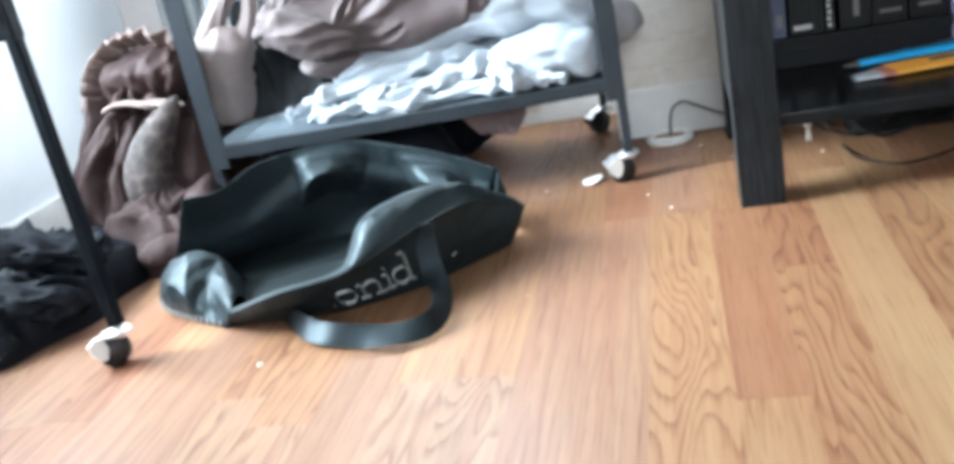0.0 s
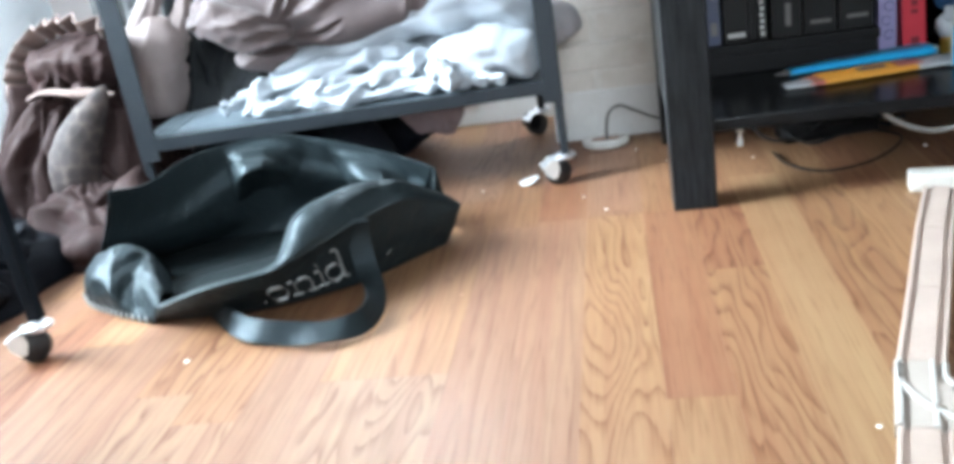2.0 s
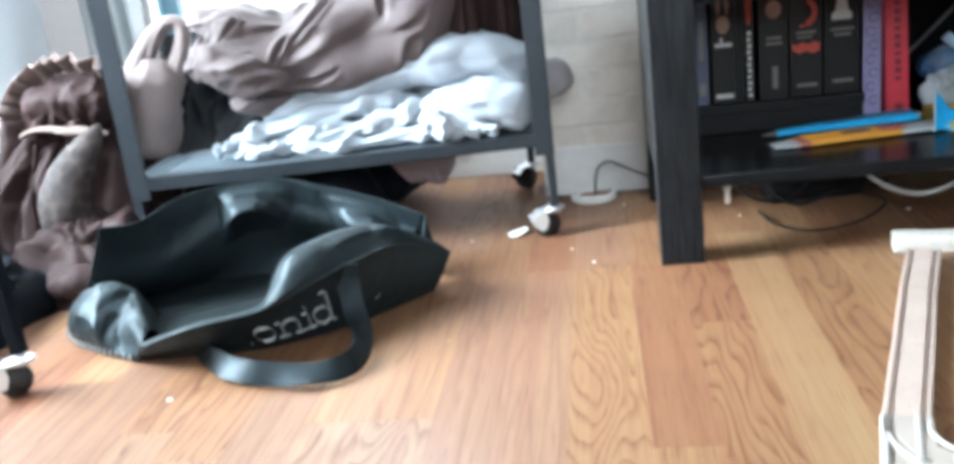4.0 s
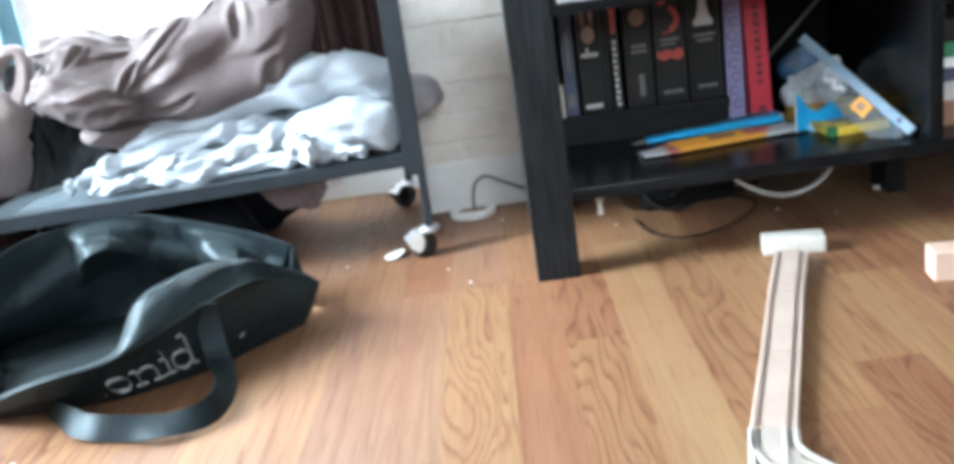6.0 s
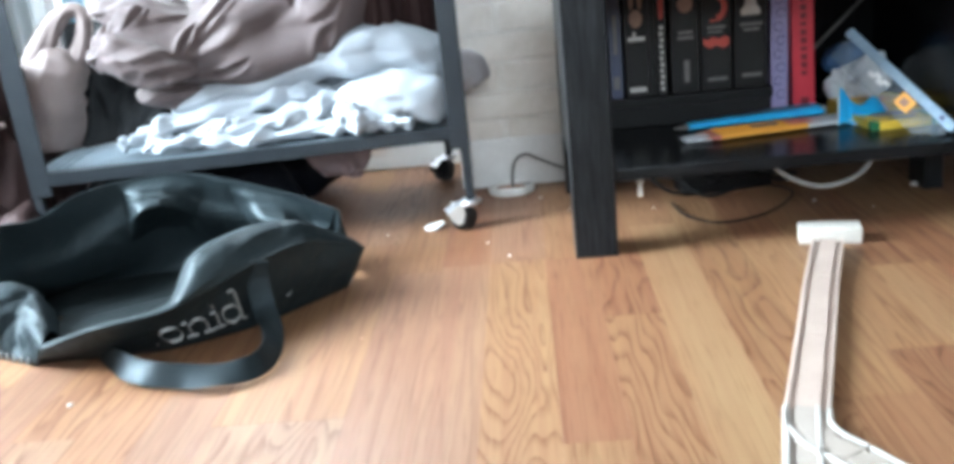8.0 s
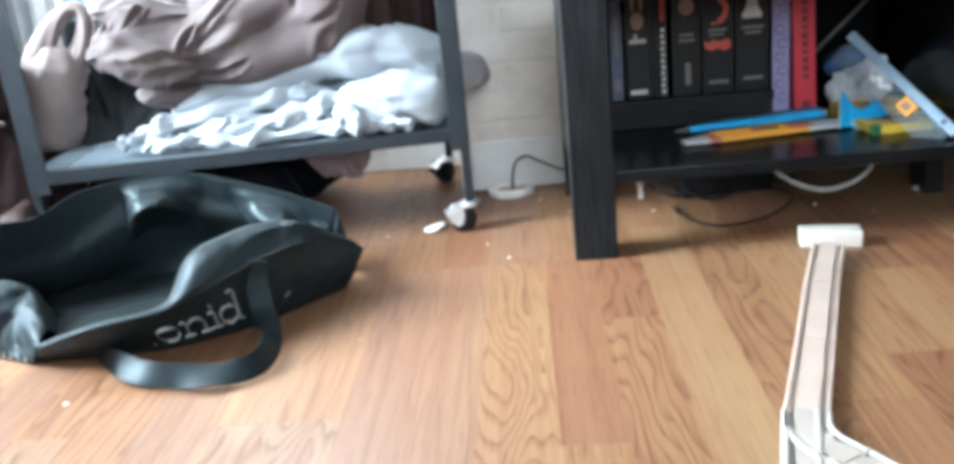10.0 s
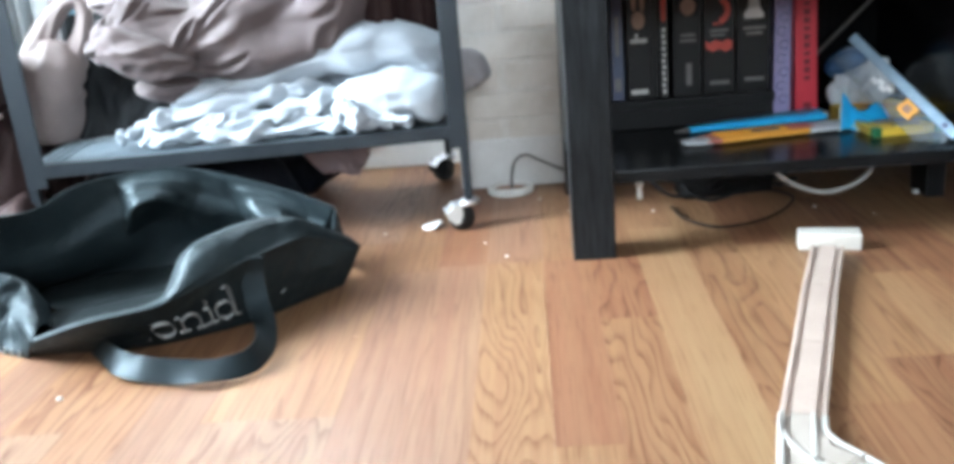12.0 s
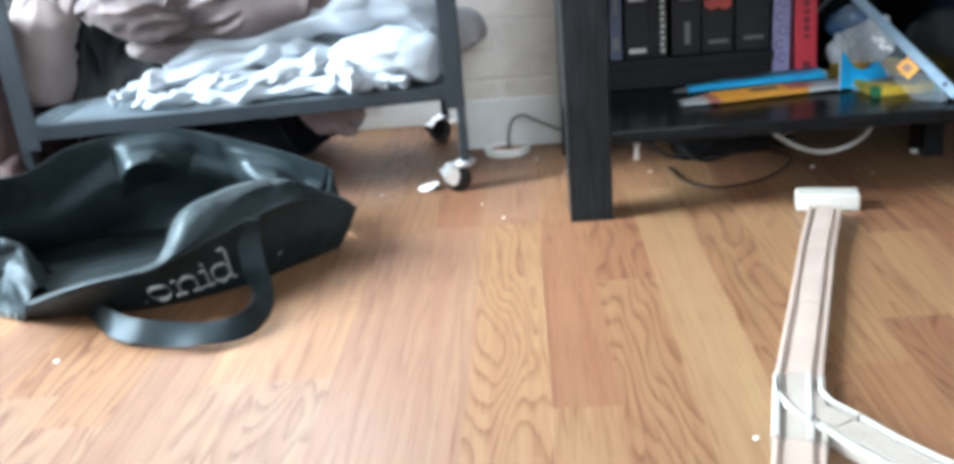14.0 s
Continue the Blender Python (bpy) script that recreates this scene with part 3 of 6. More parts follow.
def case_part(name, x0, x1, y0, y1, z0, z1, material=None, bevel=0.0018, label="", parent=None):
    ob = part(name, box_bm(-(x1 - x0) / 2, (x1 - x0) / 2, -(y1 - y0) / 2, (y1 - y0) / 2, -(z1 - z0) / 2, (z1 - z0) / 2, bevel), material or M_BLACKWOOD, parent or case, label)
    ob.location = Vector(((x0 + x1) / 2, (y0 + y1) / 2, (z0 + z1) / 2)) - (Vector((0.2, Y0, 0)) if not parent else Vector())
    return ob


ZS, ZU = 0.121, 0.359
for lx in (0.196, 1.24):
    case_part("leg", lx, lx + 0.058, Y0, Y0 + 0.056, 0, 0.70)
    case_part("leg", lx + 0.004, lx + 0.058, 1.452, 1.506, 0, 0.70)
case_part("top", 0.19, 1.304, Y0 - 0.006, 1.51, 0.70, 0.735)


def board(name, x0, x1, y0, y1, z0, z1):
    """A board whose grain runs along x."""
    ob = part(name, box_bm(-(y1 - y0) / 2, (y1 - y0) / 2, -(z1 - z0) / 2, (z1 - z0) / 2, -(x1 - x0) / 2, (x1 - x0) / 2, 0.0015), M_BOARD, case)
    ob.matrix_basis = Matrix.Translation(Vector(((x0 + x1) / 2 - 0.2, (y0 + y1) / 2 - Y0, (z0 + z1) / 2))) @ Matrix(((0, 0, 1, 0), (1, 0, 0, 0), (0, 1, 0, 0), (0, 0, 0, 1)))
    return ob


board("shelf", 0.2545, 1.2395, Y0 + 0.003, 1.50, ZS - 0.017, ZS)
board("shelf", 0.2545, 1.2395, Y0 + 0.003, 1.50, ZU - 0.015, ZU)
case_part("divider", 0.7195, 0.7375, Y0 + 0.006, 1.494, ZS + 0.0005, ZU - 0.0155, M_BOARD)
case_part("back_panel", 0.2545, 1.2395, 1.495, 1.503, ZS + 0.0005, 0.699, M_BOARD)
case_part("side_panel", 0.2005, 0.2065, Y0 + 0.0565, 1.4515, ZS - 0.017, 0.699, label="thin black side board between the legs")
case_part("foot", 0.738, 0.766, 1.312, 1.372, 0, ZS - 0.0175)
part("levelling_peg", merge(cyl_bm((0.095, 0.07, 0.082), (0.095, 0.07, ZS - 0.0172), 0.0055, n=14), cyl_bm((0.095, 0.07, 0.062), (0.095, 0.07, 0.082), 0.004, 0.003, n=14)), M_WHITEPLASTIC, case, "small white plastic shelf peg", True)
part("levelling_peg", cyl_bm((0.16, 0.10, 0.096), (0.16, 0.10, ZS - 0.0172), 0.012, n=18, bevel=0.002), M_CHROME, case, "flat steel disc under the shelf", True)


# ---- books ----
def book(x0, x1, z0, h, y, cover, label, depth=0.098, lean=0.0, rounded=True):
    w = x1 - x0
    ob = thing("book", pose((x0 + x1) / 2, y, z0, 0, lean, 0), label, "book", "row of books")
    t = min(0.003, w * 0.14)
    case_bm = merge(box_bm(-w / 2, w / 2, 0, t, 0, h, 0.0012), box_bm(-w / 2, -w / 2 + t, t, depth, 0, h, 0.0006), box_bm(w / 2 - t, w / 2, t, depth, 0, h, 0.0006))
    part("cover", case_bm, cover, ob)
    part("pages", box_bm(-w / 2 + t, w / 2 - t, t, depth - 0.004, 0.003, h - 0.003), M_PAGES, ob)
    return ob, w


def art(ob, name, shapes, material, label=""):
    """Flat printed shapes on a spine: polygons in the spine's own x and z."""
    for poly in shapes:
        bm = bmesh.new()
        vs = [bm.verts.new((x, -0.0006, z)) for x, z in poly]
        f = bm.faces.new(vs)
        r = bmesh.ops.extrude_face_region(bm, geom=[f])
        for v in r["geom"]:
            if isinstance(v, bmesh.types.BMVert):
                v.co.y += 0.0007
        part(name, bm, material, ob, label)


def bar(cx, cz, w, h):
    return [(cx - w / 2, cz - h / 2), (cx + w / 2, cz - h / 2), (cx + w / 2, cz + h / 2), (cx - w / 2, cz + h / 2)]


def disc(cx, cz, rx, rz=None, n=14):
    rz = rz or rx
    return [(cx + rx * math.cos(2 * math.pi * i / n), cz + rz * math.sin(2 * math.pi * i / n)) for i in range(n)]


def arc_band(cx, cz, r0, r1, a0, a1, n=10, sz=1.0):
    a = [radians(a0 + (a1 - a0) * i / n) for i in range(n + 1)]
    return [(cx + r1 * math.cos(t), cz + sz * r1 * math.sin(t)) for t in a] + [(cx + r0 * math.cos(t), cz + sz * r0 * math.sin(t)) for t in a[::-1]]


YB = 1.388
riser = thing("storage_box", pose(0.395, YB - 0.012, ZS), "flat black lidded box lying on the shelf beneath books", "box")
part("body", box_bm(-0.131, 0.131, 0.002, 0.114, 0, 0.030, 0.002), M_BLACKPLASTIC, riser)
part("lid", box_bm(-0.133, 0.133, 0, 0.116, 0.0305, 0.0455, 0.002), M_BLACKPLASTIC, riser)
BZ = 0.167
b, w = book(0.268, 0.276, 0.150 + 0.017, 0.052, YB, M_PAGES, "thin cream booklet standing by the shelf's end")
b, w = book(0.279, 0.298, BZ, 0.172, YB, M_BOOKNAVY, "slim navy book with a worn spine")
art(b, "spine_print", [bar(0, 0.10, 0.006, 0.06), bar(0, 0.025, 0.01, 0.02)], M_GREYART)
b, w = book(0.303, 0.340, BZ, 0.176, YB, M_BOOKBLACK, "thick black novel with a tan picture on its spine")
art(b, "spine_print", [disc(0, 0.122, 0.010, 0.014), disc(-0.0065, 0.149, 0.0034, 0.014), disc(0.0065, 0.149, 0.0034, 0.014)], M_TANART)
art(b, "spine_lettering", [bar(0, 0.091, 0.026, 0.006), bar(-0.003, 0.098, 0.004, 0.008), bar(0.0, 0.012, 0.026, 0.007)], M_WHITEART)
b, w = book(0.341, 0.353, BZ, 0.170, YB + 0.006, M_BOOKBLACK, "slim black book set back in the row")
b, w = book(0.3535, 0.3665, BZ, 0.174, YB, M_BOOKBLACK, "slim dark book with red and pale spine print")
art(b, "spine_print", [bar(0, 0.145, 0.008, 0.03), disc(0, 0.125, 0.004, 0.008)], M_REDART)
art(b, "spine_lettering", [bar(0.0005 * (-1) ** i, 0.105 - 0.0095 * i, 0.006, 0.006) for i in range(11)], M_WHITEART)
b, w = book(0.374, 0.418, BZ, 0.178, YB, M_BOOKBLACK, "thick dark brown novel with dim spine print")
art(b, "spine_print", [disc(0.001, 0.137, 0.012, 0.013)], M_TANART)
art(b, "spine_lettering", [bar(0.001, 0.094, 0.022, 0.004), bar(0.001, 0.086, 0.024, 0.004), bar(0.002, 0.034, 0.008, 0.034)], M_GREYART)
b, w = book(0.4205, 0.468, BZ, 0.178, YB, M_BOOKBLACK, "thick black novel with a red ribbon on its spine")
art(b, "spine_print", [disc(-0.009, 0.157, 0.007, 0.008), arc_band(-0.002, 0.128, 0.011, 0.019, -80, 75, sz=1.15), arc_band(-0.005, 0.120, 0.010, 0.014, 250, 290),
                       [(-0.020, 0.072), (-0.010, 0.066), (0.0, 0.070), (0.010, 0.065), (0.020, 0.070), (0.020, 0.081), (0.013, 0.084), (0.004, 0.080), (-0.006, 0.084), (-0.014, 0.079), (-0.021, 0.083)]], M_REDART)
art(b, "spine_lettering", [bar(0, 0.098, 0.028, 0.004), bar(-0.002, 0.091, 0.022, 0.003), bar(0.001, 0.018, 0.030, 0.005)], M_GREYART)
b, w = book(0.471, 0.522, BZ, 0.178, YB, M_BOOKBLACK, "thick black novel with a pale chess piece on its spine")
art(b, "spine_print", [[(-0.014, 0.112), (0.014, 0.112), (0.015, 0.119), (0.009, 0.127), (0.0055, 0.150), (0.009, 0.153), (0.005, 0.158), (0.006, 0.166), (0.0, 0.172), (-0.006, 0.166), (-0.005, 0.158), (-0.009, 0.153), (-0.0055, 0.150), (-0.009, 0.127), (-0.015, 0.119)]], M_WHITEART)
art(b, "spine_lettering", [bar(0.001, 0.098, 0.034, 0.004), bar(0.001, 0.090, 0.024, 0.004), bar(0.002, 0.020, 0.030, 0.005)], M_GREYART)
b, w = book(0.5295, 0.5555, ZS, 0.205, 1.395, M_LAV, "lavender paperback with a swirling pattern")
art(b, "spine_print", [arc_band(0.002 * (-1) ** i, 0.03 + 0.021 * i, 0.006, 0.0075, 20, 320) for i in range(8)], M_BOOKNAVY)
b, w = book(0.5605, 0.5935, ZS + 0.0006, 0.215, 1.380, M_RED, "tall crimson book with dark spine lettering", lean=-1.7)
art(b, "spine_lettering", [bar(0.001, 0.062 + 0.0125 * i, 0.009, 0.009 if i % 3 else 0.006) for i in range(10)] + [bar(0.001, 0.018, 0.012, 0.012)], M_DARKRED)

# stack of books in the next bay
zz = ZS
for k, (hh, mm, dx, lab) in enumerate(((0.034, M_TANART, 0.0, "brown paperback lying at the bottom of a stack"), (0.026, M_WHITEART, 0.006, "pale book lying in a stack"), (0.018, M_BOOKNAVY, -0.004, "navy book lying in a stack"),
                                       (0.014, M_PAPER, 0.004, "thin white book lying in a stack"), (0.02, M_GREEN, 0.0, "green book lying in a stack"), (0.03, M_BOOKBLACK, 0.003, "black book lying on top of a stack"))):
    sb = thing("book", pose(0.86 + dx, 1.20, zz, 0, 0, (-1) ** k * 1.2), lab, "book", "stack of books")
    part("cover", merge(box_bm(-0.10, 0.10, 0, 0.15, 0, 0.0025), box_bm(-0.10, 0.10, 0, 0.15, hh - 0.0025, hh), box_bm(-0.10, 0.10, 0, 0.0025, 0.0025, hh - 0.0025)), mm, sb)
    part("pages", box_bm(-0.097, 0.097, 0.0025, 0.147, 0.0025, hh - 0.0025), M_PAGES, sb)
    zz += hh

# papers on the upper shelf
pap = thing("paper_stack", pose(0.40, 1.15, ZU), "uneven stack of white papers on the upper shelf", "papers")
for i in range(6):
    r = random.Random(i)
    bmp = box_bm(-0.125, 0.118, 0, 0.20, 0.0042 * i, 0.0042 * i + 0.0034, 0.0008, 1, pose(r.uniform(-0.006, 0.006), r.uniform(-0.004, 0.008), 0, 0, 0, r.uniform(-1.5, 1.5)))
    part("paper", bmp, M_PAPER, pap)
card = part("paper_card", box_bm(0.262, 0.34, 1.136, 1.148, ZU, ZU + 0.012, 0.001), M_PAPER)
tagged(card, "small folded white paper at the shelf's front edge", "paper")
pp2 = part("brochure", box_bm(0.60, 0.80, 1.16, 1.36, ZU, ZU + 0.006, 0.001), M_PAGES)
tagged(pp2, "cream brochure lying on the upper shelf", "paper")

# pencil packs
def slab(p0, p1, label):
    d = Vector(p1) - Vector(p0)
    return thing("pencil_pack", pose(p0[0], p0[1], ZS, 0, 0, math.degrees(math.atan2(d.y, d.x))), label, "pencil pack", "pencil packs"), d.length


pk, L = slab((0.386, 1.322), (0.592, 1.372), "bright blue foil pack of pencils lying on the shelf")
part("sleeve", grow_bm(lambda u, v: Vector((L * u, (0.008 + 0.018 * u) * math.cos(2 * math.pi * v), 0.0068 + (0.004 + 0.003 * u) * max(-1, min(1, 1.5 * math.sin(2 * math.pi * v))))), 40, 24, 1.05, 1.04, 60, 0.08, 0.03, True, 31, 0.0006, floor_z=0.0005), M_BLUE, pk, "", True)
part("tip", cyl_bm((-0.022, 0.001, 0.006), (0.0, 0.0, 0.0065), 0.0012, 0.0045, 10), M_GREYART, pk)
part("seal", box_bm(L - 0.004, L + 0.004, -0.024, 0.024, 0.001, 0.0135, 0.001), M_WHITEPLASTIC, pk)
part("stripe", box_bm(L * 0.35, L * 0.95, -0.006, 0.004, 0.0138, 0.0146), M_BOOKNAVY, pk, "dark blue stripe")
pk2, L = slab((0.370, 1.250), (0.618, 1.300), "clear pack of orange pencils with a pink label")
for i in range(6):
    part("pencil", cyl_bm((0.045, -0.020 + 0.008 * i, 0.0058), (L - 0.075, -0.020 + 0.008 * i, 0.0058), 0.0041, n=6), M_ORANGE, pk2)
    part("pencil_tip", cyl_bm((0.024, -0.020 + 0.008 * i, 0.0056), (0.045, -0.020 + 0.008 * i, 0.0058), 0.0008, 0.0041, 6), M_TANART if i % 2 else M_PINKART, pk2)
part("wrapper", grow_bm(lambda u, v: Vector((0.036 * u - 0.004, 0.021 * math.cos(2 * math.pi * v) * (0.6 + 0.4 * u), 0.004 + 0.0034 * math.sin(2 * math.pi * v))), 14, 24, 1.08, 1.08, 60, 0.06, 0.02, True, 32, 0.0006, floor_z=0.0005), M_FILM, pk2, "clear creased wrapper", True)
part("wrapper", grow_bm(lambda u, v: Vector((L - 0.075 + 0.075 * u, 0.026 * math.cos(2 * math.pi * v), 0.0052 + 0.0042 * math.sin(2 * math.pi * v))), 20, 24, 1.08, 1.08, 60, 0.06, 0.02, True, 33, 0.0006, floor_z=0.0005), M_FILM, pk2, "clear creased wrapper", True)
part("label", box_bm(L - 0.10, L - 0.065, -0.016, 0.012, 0.0102, 0.0112), M_PINKART, pk2)
part("label", box_bm(0.10, 0.14, -0.006, 0.006, 0.0102, 0.0112), M_BOOKNAVY, pk2)


def flap(u, v):
    """A crumpled foil flap that stands up on its front edge, with two peaks."""
    rise = 0.034 * math.exp(-((u - 0.06) / 0.22) ** 2) + 0.016 + 0.016 * u
    return Vector((0.590 + 0.078 * u + 0.010 * v * (1 - 2 * u), 1.262 + 0.034 * v + 0.006 * math.sin(7 * u), ZS + 0.002 + rise * v + 0.0025 * math.sin(11 * u + 5 * v)))


fl = part("foil_wrapper", grid_bm(flap, 20, 14), M_BLUE, smooth=True)
md = fl.modifiers.new("thickness", "SOLIDIFY")
md.thickness, md.offset = 0.0012, 1
tagged(fl, "crumpled bright blue foil flap with white edges", "wrapper")
part("hem", tube_bm([flap(0.0, 0.0) + Vector((0, 0, 0.001)), flap(0.02, 0.5), flap(0.05, 1.0), flap(0.2, 1.0)], 0.0014, 24, 6), M_WHITEPLASTIC, fl, "white edge")
part("hem", tube_bm([flap(0.3, 0.0), flap(0.7, 0.0), flap(1.0, 0.05), flap(1.0, 0.6)], 0.0014, 24, 6), M_WHITEPLASTIC, fl, "white edge")


# crayon boxes
def crayon_box(m, label, depth, height, bands, prints):
    ob = thing("crayon_box", m, label, "crayon box", "crayon boxes")
    part("carton", box_bm(0, 0.100, 0, depth, 0, height, 0.0012), M_YELLOW, ob)
    for x0, x1, y1 in bands:
        part("green_band", box_bm(x0, x1, -0.0006, y1, 0.0005, height + 0.0006, 0.0004), M_GREEN, ob, "green printed band")
    for x0, x1, y0, y1, mm, lab in prints:
        part("print", box_bm(x0, x1, y0, y1, height, height + 0.0006), mm, ob, lab)
    return ob


crayon_box(pose(0.624, 1.218, ZS, 0, 0, 7), "yellow and green crayon carton lying flat on the shelf", 0.070, 0.0125, ((-0.0006, 0.010, 0.012), (0.084, 0.1006, 0.046)),
           ((0.018, 0.080, 0.030, 0.052, M_GREYCLOTH, "grey printed panel"), (0.030, 0.070, 0.010, 0.018, M_GREYART, "grey printed bar"), (0.020, 0.050, 0.058, 0.066, M_ORANGE, "orange printed bar")))
crayon_box(pose(0.616, 1.296, ZS, 0, 0, 10), "orange and yellow crayon carton lying behind another carton", 0.062, 0.023, ((-0.0006, 0.010, 0.020),),
           ((0.014, 0.090, 0.006, 0.018, M_ORANGE, "orange printed band"), (0.030, 0.070, 0.022, 0.030, M_TANART, "brown printed bar"), (0.020, 0.060, 0.038, 0.052, M_ORANGE, "orange printed bar")))

# leaning plastic case and milky bag
CB, CT, CF = Vector((0.7115, 1.160, ZS + 0.008)), Vector((0.616, 1.300, 0.252)), Vector((-0.024, -0.002, -0.036))
along, flat = (CT - CB).normalized(), CF - (CT - CB).normalized() * CF.dot((CT - CB).normalized())
CL, CW = (CT - CB).length, flat.length
flat.normalize()
out = along.cross(flat)
lean = thing("plastic_case", Matrix(((along.x, flat.x, out.x, CB.x), (along.y, flat.y, out.y, CB.y), (along.z, flat.z, out.z, CB.z), (0, 0, 0, 1))), "pale blue clear plastic case leaning against the divider", "plastic case")
part("rim", box_bm(0, CL, -0.006, 0.008, -0.006, 0.006, 0.003, 3), M_CASERIM, lean, "thick pale blue edge", True)
part("face", box_bm(0.006, CL - 0.006, 0.008, CW, -0.002, 0.002, 0.0012, 2), M_CLEARBLUE, lean, "clear flat side", True)
part("sticker", box_bm(0.062, 0.086, 0.009, 0.029, -0.0030, 0.0030), M_ORANGE, lean, "orange sticker")
part("sticker", box_bm(0.069, 0.080, 0.014, 0.024, -0.0038, 0.0038), M_TANART, lean, "brown printed mark")
for q in range(4):
    part("zigzag", box_bm(0.108 + 0.008 * q, 0.118 + 0.008 * q, 0.014 + 0.005 * (q % 2), 0.020 + 0.005 * (q % 2), -0.0029, 0.0029), M_PAPER, lean, "white printed zigzag")
part("rivet", cyl_bm((0.022, 0.001, -0.0066), (0.022, 0.001, 0.0066), 0.004, n=12), M_BOOKNAVY, lean)
PBR = crumple(51, 26, 0.12, 0.2, (0.03, 0.09), (0.003, 0.007), (0.004, 0.009), 40, 80)
bagm = part("plastic_bag", grid_bm(roll_fn([(0.612, 1.365, 0.140), (0.638, 1.372, 0.156), (0.670, 1.382, 0.166), (0.706, 1.385, 0.150)], [0.012, 0.025, 0.029, 0.018], 1.05, floor_z=ZS + 0.0005, warp=0.036, freq=20, relief=ridged(0.12, 0.034, 34, 0.009, 3, PBR)), 80, 80, wrap=True), M_FILM)
tagged(bagm, "crumpled milky plastic bag at the back of the shelf", "plastic bag")
bluei = part("blue_pouch", grid_bm(roll_fn([(0.612, 1.405, 0.186), (0.640, 1.405, 0.194), (0.676, 1.41, 0.194)], [0.012, 0.022, 0.014], 0.85, warp=0.012, freq=24, relief=ridged(0.07, 0.02, 40, 0.006, 5, lambda u, v: 0)), 50, 40, wrap=True), M_POUCH, smooth=True)
tagged(bluei, "small blue pouch resting on a plastic bag", "pouch")
rod = part("stick", cyl_bm((0.600, 1.448, 0.200), (0.712, 1.452, 0.306), 0.003, n=10), M_GREYART, smooth=True)
tagged(rod, "thin grey stick leaning in the bay", "stick")


# ---- steel rack on casters ----
PR, WD, DD = Vector((0.052, 1.300, 0)), Vector((-0.9924, -0.123, 0)), Vector((-0.123, 0.9924, 0))
RW, RD = 0.655, 0.335
rack = thing("storage_rack", Matrix.Translation(PR) @ Matrix(((WD.x, DD.x, 0, 0), (WD.y, DD.y, 0, 0), (0, 0, 1, 0), (0, 0, 0, 1))).to_4x4(), "grey steel shelf rack on swivel casters piled with bedding", "rack")


def caster(parent, x, y, yaw, label="", cheek=None):
    """A swivel caster: plate, chrome hood, black wheel; its wheel stands on the floor."""
    c = new("caster")
    c.parent = parent
    c.matrix_basis = pose(x, y, 0, 0, 0, yaw)
    if label:
        c["label"] = label
    part("stem", merge(cyl_bm((0, 0, 0.040), (0, 0, 0.052), 0.006, n=14), cyl_bm((0, 0, 0.042), (0, 0, 0.0465), 0.0165, n=22, bevel=0.001)), M_CHROME, c, "chrome stem and collar", True)
    part("bracket", merge(box_bm(-0.018, 0.008, -0.011, 0.011, 0.0385, 0.0415, 0.001), box_bm(-0.030, -0.012, -0.0135, 0.0135, 0.0385, 0.0405, 0.0008, 2, Matrix.Translation((-0.002, 0, 0.002)) @ pose(0, 0, 0, 0, -14, 0))), M_CHROME, c, "chrome swivel bracket", True)
    for y in (-0.0145, 0.0125):
        side = bmesh.new()
        ring = [side.verts.new((-0.014 + x, y, 0.021 + z)) for x, z in ((-0.0235, 0.010), (-0.013, 0.021), (-0.001, 0.021), (0.001, 0.007), (-0.004, -0.007), (-0.012, -0.009), (-0.0225, 0.001))]
        face = side.faces.new(ring)
        ext = bmesh.ops.extrude_face_region(side, geom=[face])
        bmesh.ops.translate(side, vec=(0, 0.002, 0), verts=[v for v in ext["geom"] if isinstance(v, bmesh.types.BMVert)])
        bmesh.ops.bevel(side, geom=side.edges[:], offset=0.0006, segments=2, affect="EDGES")
        part("side_plate", side, cheek or M_WHITEPLASTIC, c, "angular cheek over the wheel")
    part("hood", grid_bm(lambda u, v: Vector((-0.014 + 0.0235 * math.cos(radians(158 - 80 * u)), -0.0135 + 0.027 * v, 0.021 + 0.0225 * math.sin(radians(158 - 80 * u)))), 16, 4), M_CHROME, c, "curved chrome hood", True)
    part("wheel", cyl_bm((-0.014, -0.0115, 0.0205), (-0.014, 0.0115, 0.0205), 0.0205, n=32, bevel=0.005), M_RUBBER, c, "black rubber wheel", True)
    return c


def upright(x, y, sx, sy, top, steel):
    """Folded steel angle over a slim tube."""
    u = new("post")
    u.parent = rack
    u.matrix_basis = pose(x, y, 0)
    part("angle", merge(box_bm(0, 0.028 * sx, -0.001, 0.001, 0.13, top, 0.0006, 1), box_bm(-0.001, 0.001, 0.0, 0.028 * sy, 0.13, top, 0.0006, 1),
                        box_bm(0.026 * sx, 0.028 * sx, 0.001 * sy, 0.006 * sy, 0.13, top)), steel, u)
    part("tube", box_bm(-0.0065 + 0.006 * sx, 0.0065 + 0.006 * sx, -0.0065 + 0.007 * sy, 0.0065 + 0.007 * sy, 0.046, 0.16, 0.0015), steel, u)
    return u


